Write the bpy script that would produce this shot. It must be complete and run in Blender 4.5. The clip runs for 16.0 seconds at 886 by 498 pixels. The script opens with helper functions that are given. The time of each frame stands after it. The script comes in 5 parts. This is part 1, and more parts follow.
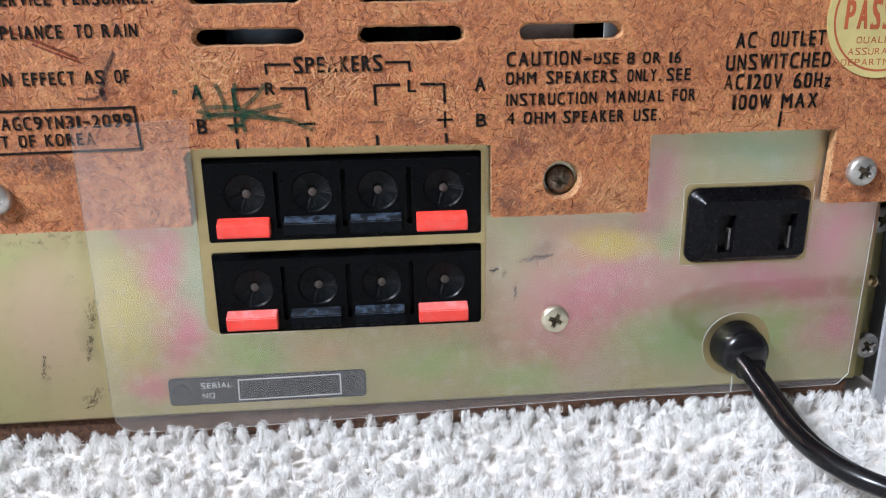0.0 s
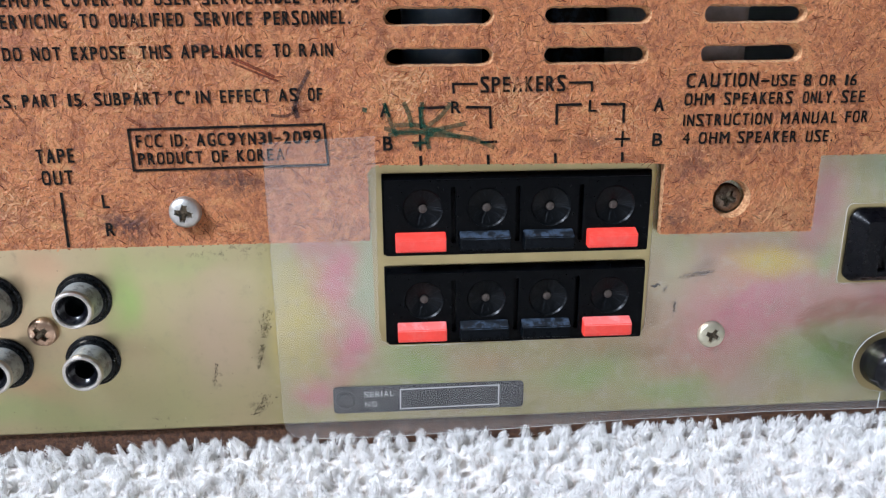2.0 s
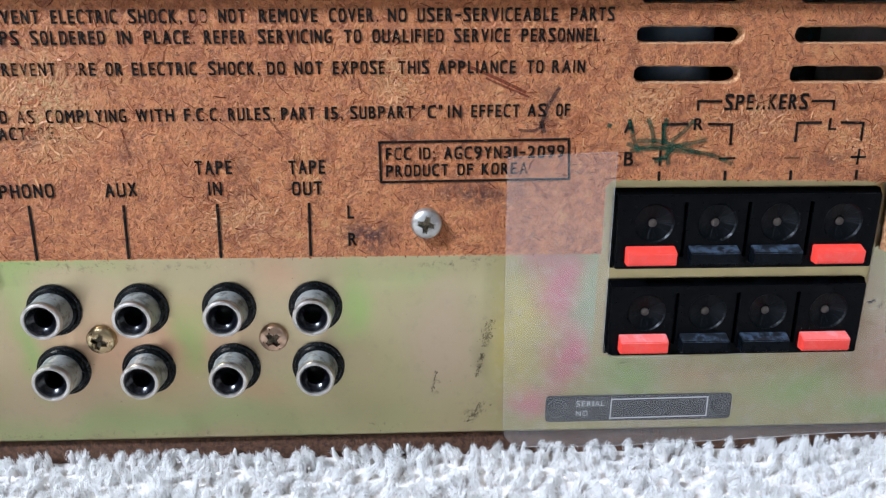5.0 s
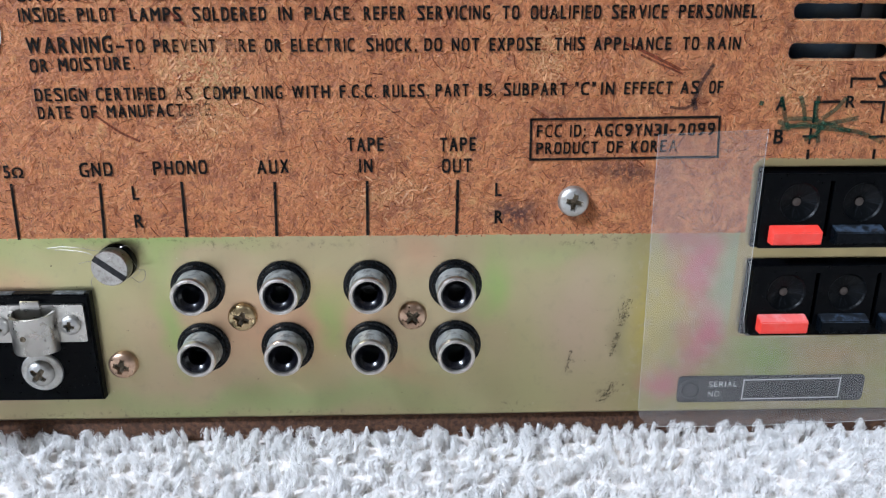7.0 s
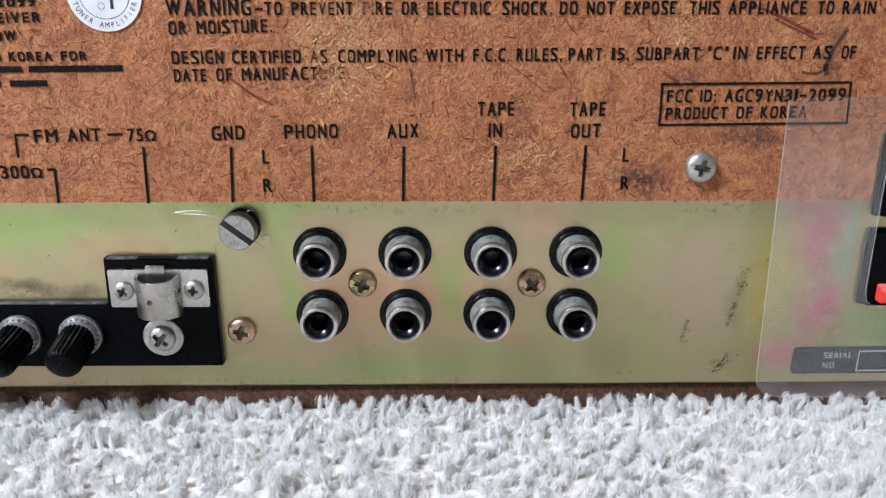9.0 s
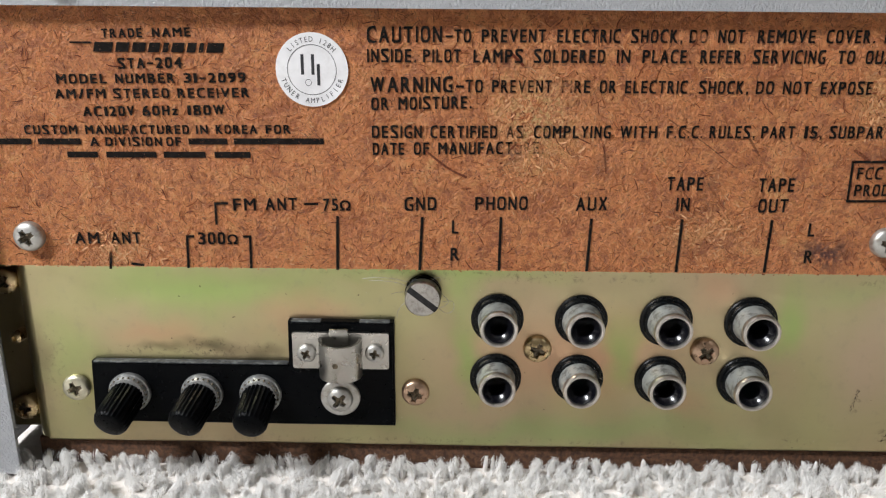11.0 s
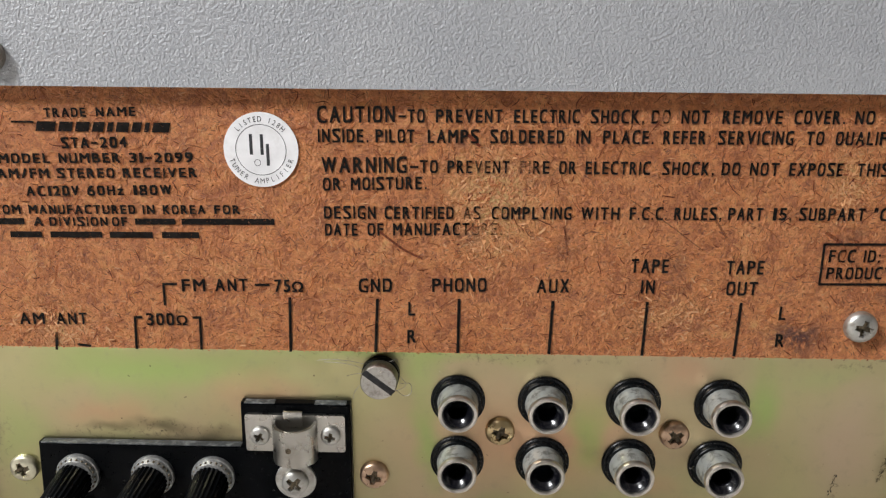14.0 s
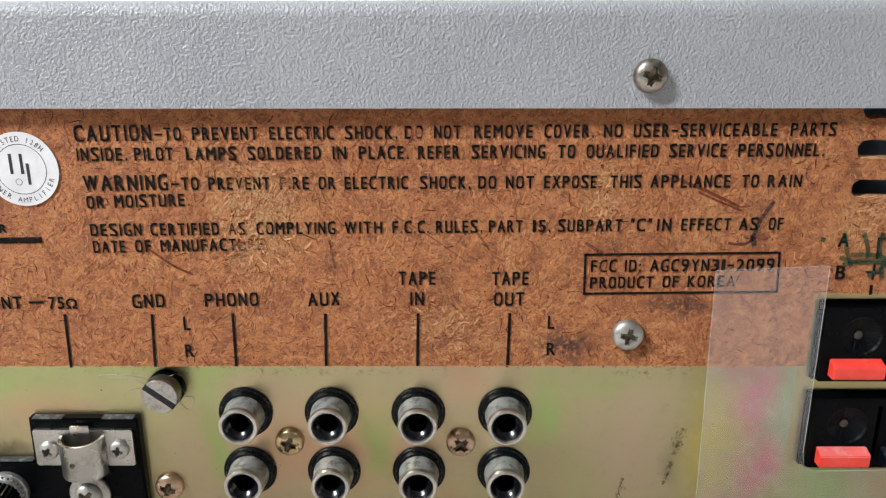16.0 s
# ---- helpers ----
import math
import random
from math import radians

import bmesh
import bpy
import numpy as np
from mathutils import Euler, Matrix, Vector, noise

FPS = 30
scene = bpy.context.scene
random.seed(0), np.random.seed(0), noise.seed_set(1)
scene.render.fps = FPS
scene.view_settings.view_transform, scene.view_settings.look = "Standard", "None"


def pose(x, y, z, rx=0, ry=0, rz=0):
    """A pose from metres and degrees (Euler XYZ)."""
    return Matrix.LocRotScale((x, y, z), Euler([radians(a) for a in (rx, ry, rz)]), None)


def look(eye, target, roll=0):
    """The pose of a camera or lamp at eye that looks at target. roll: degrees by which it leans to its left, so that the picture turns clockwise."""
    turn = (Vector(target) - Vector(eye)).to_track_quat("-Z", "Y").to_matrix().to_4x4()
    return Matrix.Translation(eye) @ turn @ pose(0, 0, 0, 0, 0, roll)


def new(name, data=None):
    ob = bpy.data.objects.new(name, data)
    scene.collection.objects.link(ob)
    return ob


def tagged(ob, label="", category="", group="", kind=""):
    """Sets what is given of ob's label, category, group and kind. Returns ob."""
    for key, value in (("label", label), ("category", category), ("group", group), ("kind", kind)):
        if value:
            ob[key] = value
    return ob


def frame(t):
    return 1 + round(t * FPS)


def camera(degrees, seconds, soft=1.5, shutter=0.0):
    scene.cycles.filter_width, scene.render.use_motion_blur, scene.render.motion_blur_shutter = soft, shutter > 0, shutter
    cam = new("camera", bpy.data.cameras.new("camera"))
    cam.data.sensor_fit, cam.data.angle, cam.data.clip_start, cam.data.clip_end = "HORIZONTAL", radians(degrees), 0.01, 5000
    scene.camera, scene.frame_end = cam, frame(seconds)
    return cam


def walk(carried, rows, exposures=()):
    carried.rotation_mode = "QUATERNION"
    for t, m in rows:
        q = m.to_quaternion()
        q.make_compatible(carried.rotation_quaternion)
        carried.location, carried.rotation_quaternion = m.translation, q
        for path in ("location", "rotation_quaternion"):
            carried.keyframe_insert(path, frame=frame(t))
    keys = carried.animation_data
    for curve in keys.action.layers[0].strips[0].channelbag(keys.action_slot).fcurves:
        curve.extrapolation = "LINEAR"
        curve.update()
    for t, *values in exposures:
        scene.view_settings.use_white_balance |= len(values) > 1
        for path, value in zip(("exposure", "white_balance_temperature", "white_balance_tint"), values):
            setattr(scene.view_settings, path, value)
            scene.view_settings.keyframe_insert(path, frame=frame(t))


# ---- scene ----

# ================= camera =================
cam = camera(60.76, 16.0, soft=1.2)
# seconds, x, y, z in metres, pitch, roll and yaw in degrees
PATH = [
    (0.0, 0.25424, -0.14417, 0.07988, -16.860, 0.954, -4.537),
    (0.5, 0.24492, -0.14404, 0.08080, -17.011, 0.934, -4.293),
    (1.0, 0.23545, -0.14305, 0.08245, -16.812, 0.856, -4.011),
    (1.5, 0.22935, -0.14402, 0.08290, -17.171, 0.586, -3.808),
    (2.0, 0.22312, -0.14351, 0.08468, -17.162, 0.456, -3.621),
    (2.5, 0.22044, -0.14349, 0.08536, -17.173, 0.441, -3.568),
    (3.0, 0.21362, -0.14243, 0.08993, -17.046, 0.314, -3.703),
    (3.5, 0.20511, -0.14332, 0.08884, -17.206, 0.050, -3.282),
    (3.7, 0.20127, -0.14346, 0.08984, -17.151, -0.050, -3.418),
    (5.8, 0.17163, -0.14200, 0.08755, -17.689, -0.107, -2.036),
    (6.0, 0.16940, -0.14197, 0.08749, -17.724, -0.049, -2.080),
    (6.5, 0.16107, -0.14147, 0.08728, -17.723, -0.025, -1.834),
    (7.0, 0.15459, -0.14291, 0.08494, -17.657, -0.067, -1.731),
    (7.5, 0.14944, -0.14375, 0.08046, -17.406, 0.045, -1.513),
    (8.0, 0.14636, -0.14329, 0.08004, -17.443, -0.093, -1.338),
    (8.5, 0.14296, -0.14338, 0.07741, -17.355, -0.001, -1.260),
    (9.0, 0.13182, -0.14479, 0.07805, -17.413, -0.168, -1.133),
    (9.5, 0.11901, -0.14507, 0.07760, -17.562, -0.208, -0.743),
    (9.7, 0.11432, -0.14540, 0.07804, -17.731, -0.076, -0.274),
    (11.8, 0.09418, -0.14020, 0.09808, -16.094, -0.589, 1.002),
    (12.0, 0.09159, -0.13883, 0.09943, -16.140, -0.586, 1.095),
    (12.5, 0.08793, -0.13483, 0.09983, -15.872, -0.773, 1.237),
    (13.0, 0.08605, -0.13392, 0.10211, -15.934, -0.585, 1.253),
    (13.5, 0.09399, -0.13464, 0.10076, -15.613, -0.585, 1.250),
    (14.0, 0.10952, -0.13499, 0.10049, -15.655, -0.514, 1.161),
    (14.5, 0.11721, -0.13375, 0.10233, -15.776, -0.215, 1.057),
    (15.0, 0.12322, -0.13475, 0.10439, -15.883, -0.037, 0.687),
    (15.5, 0.13445, -0.13466, 0.10384, -16.160, -0.192, 0.204),
    (16.0, 0.14974, -0.13499, 0.10479, -16.198, 0.058, 0.251),
]


def eye_pose(x, y, z, pitch, roll, yaw):
    """Yaw, then pitch, then the lean about the line of sight."""
    turn = Euler((radians(90 + pitch), 0, radians(yaw))).to_matrix().to_4x4()
    return Matrix.Translation((x, y, z)) @ turn @ pose(0, 0, 0, 0, 0, -roll)


walk(cam, [(t, eye_pose(x, y, z, p, r, w)) for t, x, y, z, p, r, w in PATH],
     exposures=[(0.0, 0.38, 5900, 13), (1.5, 0.36, 5750, 13), (3.5, 0.32, 5500, 12), (7.0, 0.10, 5600, 12), (8.5, 0.02, 5700, 12), (9.5, -0.06, 5950, 11),
                (12.0, -0.22, 6700, 12), (13.0, -0.23, 6700, 12), (16.0, -0.04, 6450, 11)])

# ================= light =================
world = bpy.data.worlds.new("sky")
scene.world = world
world.use_nodes = True
sky = world.node_tree.nodes.new("ShaderNodeTexSky")
sky.sky_type, sky.sun_disc = "NISHITA", False
sky.sun_elevation, sky.sun_rotation = radians(40), radians(250)
world.node_tree.links.new(sky.outputs[0], world.node_tree.nodes["Background"].inputs[0])
world.node_tree.nodes["Background"].inputs[1].default_value = 0.1

# the window's daylight
daylight = bpy.data.lights.new("window_daylight", "AREA")
daylight.shape, daylight.size, daylight.size_y = "RECTANGLE", 0.46, 0.50
daylight.energy = 129
daylight.color = (0.93, 0.97, 1.0)
WINDOW_EYE = Vector((-0.98, -0.67, 1.28))
lamp = new("window_daylight", daylight)
lamp.matrix_world = look(WINDOW_EYE, WINDOW_EYE + Vector((0, 1, 0)))

# ================= helpers for building =================
MM = 0.001
FLOOR_Z = 6.0          # the plan's height of the carpet's tips, in millimetres
PLACE = {}


def spot(x, y, z):
    """A place in the plan (millimetres) as metres in the world."""
    return Vector((x * MM, y * MM, (z - FLOOR_Z) * MM))


def empty(name, at, parent=None, label="", category="", kind="", group=""):
    ob = new(name)
    ob.empty_display_size = 0.01
    PLACE[ob] = Matrix.Translation(spot(*at))
    if parent:
        ob.parent = parent
        ob.matrix_parent_inverse = PLACE[parent].inverted()
    ob.matrix_basis = PLACE[ob]
    return tagged(ob, label, category, group, kind)


def finish(bm, name, mats, smooth=35):
    """A mesh in metres from a bmesh in millimetres."""
    bmesh.ops.transform(bm, matrix=Matrix.Scale(MM, 4), verts=bm.verts)
    me = bpy.data.meshes.new(name)
    bm.to_mesh(me)
    bm.free()
    for m in mats if isinstance(mats, (list, tuple)) else [mats]:
        me.materials.append(m)
    if smooth:
        me.polygons.foreach_set("use_smooth", [True] * len(me.polygons))
        me.set_sharp_from_angle(angle=radians(smooth))
    return me


def place(name, me, parent=None, label="", at=(0, 0, FLOOR_Z), turn=(0, 0, 0), kind="", category=""):
    """Links a mesh, whose origin stands at a place in the plan."""
    ob = new(name, me)
    PLACE[ob] = Matrix.LocRotScale(spot(*at), Euler([radians(a) for a in turn]), None)
    if parent:
        ob.parent = parent
        ob.matrix_parent_inverse = PLACE[parent].inverted()
    ob.matrix_basis = PLACE[ob]
    return tagged(ob, label, category, "", kind)


def part(name, bm, mats, parent=None, label="", smooth=35, kind="", category="", at=None, turn=(0, 0, 0)):
    """One mesh object from a bmesh in plan millimetres (or about its own origin, when at is given)."""
    if at is None:
        bmesh.ops.translate(bm, vec=(0, 0, -FLOOR_Z), verts=bm.verts)
        return place(name, finish(bm, name, mats, smooth), parent, label, (0, 0, FLOOR_Z), turn, kind, category)
    return place(name, finish(bm, name, mats, smooth), parent, label, at, turn, kind, category)


def rrect(x0, z0, x1, z1, r, n=5):
    """A rectangle with round corners, as points (x, z)."""
    pts = []
    for cx, cz, a in ((x1 - r, z0 + r, -90), (x1 - r, z1 - r, 0), (x0 + r, z1 - r, 90), (x0 + r, z0 + r, 180)):
        for k in range(n + 1):
            b = radians(a + 90 * k / n)
            pts.append((cx + r * math.cos(b), cz + r * math.sin(b)))
    return pts


def ring(cx, cz, r, n=32):
    return [(cx + r * math.cos(2 * math.pi * k / n), cz + r * math.sin(2 * math.pi * k / n)) for k in range(n)]


def dense(pts, step, wobble=0.0, seed=0.0):
    """The outline with more points, a little uneven."""
    out = []
    for i, (x, z) in enumerate(pts):
        x2, z2 = pts[(i + 1) % len(pts)]
        n = max(1, int(math.hypot(x2 - x, z2 - z) / step))
        for k in range(n):
            px, pz = x + (x2 - x) * k / n, z + (z2 - z) * k / n
            if wobble:
                d = noise.noise_vector((px * 0.9 + seed, pz * 0.9, seed)) * 0.6 + noise.noise_vector((px * 3.1, pz * 3.1, seed)) * 0.4
                px, pz = px + d.x * wobble, pz + d.z * wobble
            out.append((px, pz))
    return out


def plate(outer, holes, front, back, draft=None, bend=None, rim=0, flare=0.0):
    """A sheet in the plane of the panel, with holes, from the height front to back (y). draft: factor by which the back outline grows.
    bend: a function of x, z that gives how far the place is set off in y. rim: the material of the edges. flare: how far the holes narrow to the back."""
    flat = bmesh.new()
    loops = []
    for pts in (outer, *holes):
        vs = [flat.verts.new((x, 0, z)) for x, z in pts]
        loops.append(vs)
        for i, v in enumerate(vs):
            flat.edges.new((v, vs[(i + 1) % len(vs)]))
    flat.verts.index_update()
    bmesh.ops.triangle_fill(flat, use_beauty=True, use_dissolve=False, edges=flat.edges[:], normal=(0, -1, 0))
    bm = bmesh.new()
    cx = sum(p[0] for p in outer) / len(outer)
    cz = sum(p[1] for p in outer) / len(outer)
    first = len(outer)
    middle = {}
    start = first
    for pts in holes:
        mid = (sum(p[0] for p in pts) / len(pts), sum(p[1] for p in pts) / len(pts))
        for i in range(start, start + len(pts)):
            middle[i] = mid
        start += len(pts)
    a, b = [], []
    flat.verts.index_update()
    for i, v in enumerate(flat.verts):
        off = bend(v.co.x, v.co.z) if bend else 0
        a.append(bm.verts.new((v.co.x, front + off, v.co.z)))
        x, z = v.co.x, v.co.z
        if draft and i < first:
            x, z = x + math.copysign(draft, x - cx), z + math.copysign(draft, z - cz)
        if flare and i in middle:
            hx, hz = middle[i]
            x, z = x - math.copysign(min(flare, abs(x - hx)), x - hx), z - math.copysign(min(flare, abs(z - hz)), z - hz)
        b.append(bm.verts.new((x, back + off, z)))
    for f in flat.faces:
        ids = [v.index for v in f.verts]
        if f.normal.y > 0:
            ids.reverse()
        bm.faces.new([a[i] for i in ids])
        bm.faces.new([b[i] for i in reversed(ids)])
    start = 0
    for pts in (outer, *holes):
        n = len(pts)
        for i in range(n):
            j, k = start + i, start + (i + 1) % n
            f = bm.faces.new((a[j], a[k], b[k], b[j]))
            f.material_index = rim
        start += n
    flat.free()
    bmesh.ops.recalc_face_normals(bm, faces=bm.faces[:])
    return bm


def lathe(profile, n=40, bm=None, cx=0, cz=0, wave=0.0, teeth=0, mat=0):
    """Turns a profile of (radius, y) about the line that stands on the panel. wave and teeth: a knurl."""
    bm = bm or bmesh.new()
    rows = []
    for r, y in profile:
        if r < 1e-6:
            rows.append([bm.verts.new((cx, y, cz))])
            continue
        row = []
        for k in range(n):
            a = 2 * math.pi * k / n
            q = r + (wave * math.cos(teeth * a) if wave and r > 3.2 else 0)
            row.append(bm.verts.new((cx + q * math.cos(a), y, cz + q * math.sin(a))))
        rows.append(row)
    made = []
    for p, q in zip(rows, rows[1:]):
        for k in range(n):
            m = (k + 1) % n
            if len(p) == 1 and len(q) == 1:
                continue
            if len(p) == 1:
                made.append(bm.faces.new((p[0], q[m], q[k])))
            elif len(q) == 1:
                made.append(bm.faces.new((p[k], p[m], q[0])))
            else:
                made.append(bm.faces.new((p[k], p[m], q[m], q[k])))
    for f in made:
        f.material_index = mat
    bmesh.ops.recalc_face_normals(bm, faces=bm.faces[:])
    return bm


def block(x0, x1, y0, y1, z0, z1, bevel=0.3, bm=None, seg=2):
    """A box with rounded edges."""
    bm = bm or bmesh.new()
    got = bmesh.ops.create_cube(bm, size=1.0)["verts"]
    bmesh.ops.scale(bm, vec=(x1 - x0, y1 - y0, z1 - z0), verts=got)
    bmesh.ops.translate(bm, vec=((x0 + x1) / 2, (y0 + y1) / 2, (z0 + z1) / 2), verts=got)
    if bevel:
        edges = {e for v in got for e in v.link_edges}
        bmesh.ops.bevel(bm, geom=list(edges), offset=bevel, segments=seg, profile=0.5, affect="EDGES")
    return bm


def tube(points, r, n=8, flat=1.0, bm=None):
    """A round bar along points (millimetres)."""
    bm = bm or bmesh.new()
    pts = [Vector(p) for p in points]
    rows = []
    side = None
    for i, p in enumerate(pts):
        d = (pts[min(i + 1, len(pts) - 1)] - pts[max(i - 1, 0)]).normalized()
        if side is None:
            side = d.cross(Vector((0, 0, 1)))
            side = side.normalized() if side.length > 1e-3 else Vector((1, 0, 0))
        side = (side - d * side.dot(d)).normalized()
        up = d.cross(side)
        rows.append([bm.verts.new(p + side * (r * flat * math.cos(2 * math.pi * k / n)) + up * (r * math.sin(2 * math.pi * k / n))) for k in range(n)])
    for p, q in zip(rows, rows[1:]):
        for k in range(n):
            bm.faces.new((p[k], p[(k + 1) % n], q[(k + 1) % n], q[k]))
    bm.faces.new(rows[0])
    bm.faces.new(list(reversed(rows[-1])))
    bmesh.ops.recalc_face_normals(bm, faces=bm.faces[:])
    return bm


def spline(points, n=12):
    """Catmull-Rom through points."""
    p = [Vector(q) for q in points]
    p = [2 * p[0] - p[1], *p, 2 * p[-1] - p[-2]]
    out = []
    for i in range(1, len(p) - 2):
        for k in range(n):
            t = k / n
            a, b, c, d = p[i - 1], p[i], p[i + 1], p[i + 2]
            out.append(0.5 * ((2 * b) + (c - a) * t + (2 * a - 5 * b + 4 * c - d) * t * t + (3 * b - a - 3 * c + d) * t ** 3))
    out.append(p[-2])
    return out


# ================= materials =================
class Mat:
    """A node material on a Principled shader, with places in plan millimetres."""

    def __init__(self, name, color=(0.5, 0.5, 0.5), rough=0.5, metal=0.0, spec=0.5):
        self.m = bpy.data.materials.new(name)
        self.m.use_nodes = True
        self.t = self.m.node_tree
        self.b = self.t.nodes["Principled BSDF"]
        self.b.inputs["Base Color"].default_value = (*color, 1)
        self.b.inputs["Roughness"].default_value = rough
        self.b.inputs["Metallic"].default_value = metal
        self.b.inputs["Specular IOR Level"].default_value = spec
        co = self.node("ShaderNodeTexCoord").outputs["Object"]
        self.co = self.vec("MULTIPLY_ADD", co, (1000, 1000, 1000), (0, 0, FLOOR_Z))

    def node(self, kind, **inputs):
        n = self.t.nodes.new(kind)
        for k, v in inputs.items():
            self.set(n, k, v)
        return n

    def set(self, n, key, v):
        s = n.inputs[key]
        if isinstance(v, bpy.types.NodeSocket):
            self.t.links.new(v, s)
        elif isinstance(v, (tuple, list)) and len(v) == 3 and s.type == "RGBA":
            s.default_value = (*v, 1)
        else:
            s.default_value = v

    def vec(self, op, a, b, c=None):
        n = self.t.nodes.new("ShaderNodeVectorMath")
        n.operation = op
        for i, v in enumerate((a, b, c)):
            if v is not None:
                self.set(n, i, v)
        return n.outputs[1] if op in ("LENGTH", "DISTANCE", "DOT_PRODUCT") else n.outputs[0]

    def math(self, op, a, b=0.0, clamp=False):
        n = self.t.nodes.new("ShaderNodeMath")
        n.operation, n.use_clamp = op, clamp
        self.set(n, 0, a)
        self.set(n, 1, b)
        return n.outputs[0]

    def span(self, v, lo, hi, a=0.0, b=1.0):
        """v from lo..hi smoothly to a..b."""
        n = self.t.nodes.new("ShaderNodeMapRange")
        n.interpolation_type = "SMOOTHSTEP"
        for k, q in zip(("Value", "From Min", "From Max", "To Min", "To Max"), (v, lo, hi, a, b)):
            self.set(n, k, q)
        return n.outputs[0]

    def noise(self, scale, detail=4, rough=0.55, distort=0.0, co=None, stretch=None):
        co = co or self.co
        if stretch:
            co = self.vec("MULTIPLY", co, stretch)
        n = self.node("ShaderNodeTexNoise", Vector=co, Scale=scale, Detail=detail, Roughness=rough, Distortion=distort)
        return n.outputs[0]

    def mix(self, f, a, b, how="MIX"):
        n = self.t.nodes.new("ShaderNodeMix")
        n.data_type, n.blend_type = "RGBA", how
        self.set(n, 0, f)
        self.set(n, 6, a)
        self.set(n, 7, b)
        return n.outputs[2]

    def blob(self, x, z, rx, rz, warp=None, soft=0.0):
        """A smooth patch about a place in the plan: 1 inside, 0 outside."""
        co = self.vec("ADD", self.co, warp) if warp else self.co
        d = self.vec("MULTIPLY", self.vec("SUBTRACT", co, (x, 0, z)), (1 / rx, 0, 1 / rz))
        return self.span(self.vec("LENGTH", d, (0, 0, 0)), soft, 1.0, 1.0, 0.0)

    def warp(self, scale, amount):
        n = self.node("ShaderNodeTexNoise", Vector=self.co, Scale=scale, Detail=3.0)
        return self.vec("MULTIPLY", self.vec("SUBTRACT", n.outputs[1], (0.5, 0.5, 0.5)), (amount, 0, amount))

    def bump(self, height, dist, strength=1.0):
        n = self.node("ShaderNodeBump", Height=height, Strength=strength, Distance=dist * MM)
        if self.b.inputs["Normal"].links:
            self.set(n, "Normal", self.b.inputs["Normal"].links[0].from_socket)
        self.t.links.new(n.outputs[0], self.b.inputs["Normal"])

    def flakes(self, cell, length, thin, lo, hi, shift=0.0):
        """Short fibres that lie every way: stripes of noise, turned anew in every cell."""
        co = self.vec("ADD", self.co, (shift, shift * 0.7, shift * 1.3))
        v = self.node("ShaderNodeTexVoronoi", Vector=self.vec("ADD", co, self.warp(0.5, 2.0)), Scale=1.0 / cell)
        turn = self.node("ShaderNodeVectorRotate", Vector=co)
        turn.rotation_type = "Y_AXIS"
        self.set(turn, "Angle", self.math("MULTIPLY", self.node("ShaderNodeSeparateColor", Color=v.outputs["Color"]).outputs[0], 6.28))
        n = self.noise(1.0, 2, 0.5, 0.3, co=turn.outputs[0], stretch=(1 / length, 0.3, 1 / thin))
        return self.span(n, lo, hi)

    def out(self, **inputs):
        for k, v in inputs.items():
            self.set(self.b, k, v)
        return self.m


# pressed fibre board
k = Mat("fibre_board", (0.5, 0.22, 0.1), 0.5, 0, 0.6)
LIGHT_WOOD, DARK_WOOD = (0.80, 0.42, 0.225), (0.26, 0.075, 0.032)
tone = k.span(k.noise(0.05, 4, 0.6), 0.35, 0.65)
c = k.mix(tone, (0.56, 0.222, 0.098), (0.68, 0.292, 0.138))
# matted chips of fibre, each with its own tint
chips = []
for size, warp_at, amount, shift, depth in ((1.7, 0.55, 2.6, 0.0, 0.42), (0.85, 1.2, 1.3, 37.0, 0.45)):
    v = k.node("ShaderNodeTexVoronoi", Vector=k.vec("ADD", k.vec("ADD", k.co, (shift, 0, shift)), k.warp(warp_at, amount)), Scale=1 / size)
    tint = k.node("ShaderNodeSeparateColor", Color=v.outputs["Color"]).outputs[0]
    chips.append((v.outputs["Distance"], tint))
    c = k.mix(k.math("MULTIPLY", k.span(tint, 0.50, 1.0), depth), c, LIGHT_WOOD)
    c = k.mix(k.math("MULTIPLY", k.span(tint, 0.0, 0.38, 1.0, 0.0), depth), c, DARK_WOOD)
c = k.mix(k.math("MULTIPLY", k.span(k.noise(0.35, 6, 0.72, 0.5), 0.44, 0.68), 0.42), c, (0.30, 0.088, 0.036))
c = k.mix(k.math("MULTIPLY", k.span(k.noise(2.2, 4, 0.7), 0.50, 0.70), 0.40), c, LIGHT_WOOD)
light_f = k.flakes(4.5, 3.2, 0.5, 0.53, 0.64)
light_g = k.flakes(2.1, 1.7, 0.26, 0.54, 0.64, 73.0)
dark_f = k.flakes(2.6, 1.5, 0.30, 0.63, 0.69, 17.0)
fine_f = k.flakes(1.6, 1.1, 0.2, 0.52, 0.64, 41.0)
c = k.mix(k.math("MULTIPLY", light_f, 0.30), c, LIGHT_WOOD)
c = k.mix(k.math("MULTIPLY", light_g, 0.25), c, LIGHT_WOOD)
c = k.mix(k.math("MULTIPLY", fine_f, 0.30), c, DARK_WOOD)
c = k.mix(k.math("MULTIPLY", dark_f, 0.70), c, (0.12, 0.034, 0.018))
w = k.warp(0.25, 6.0)
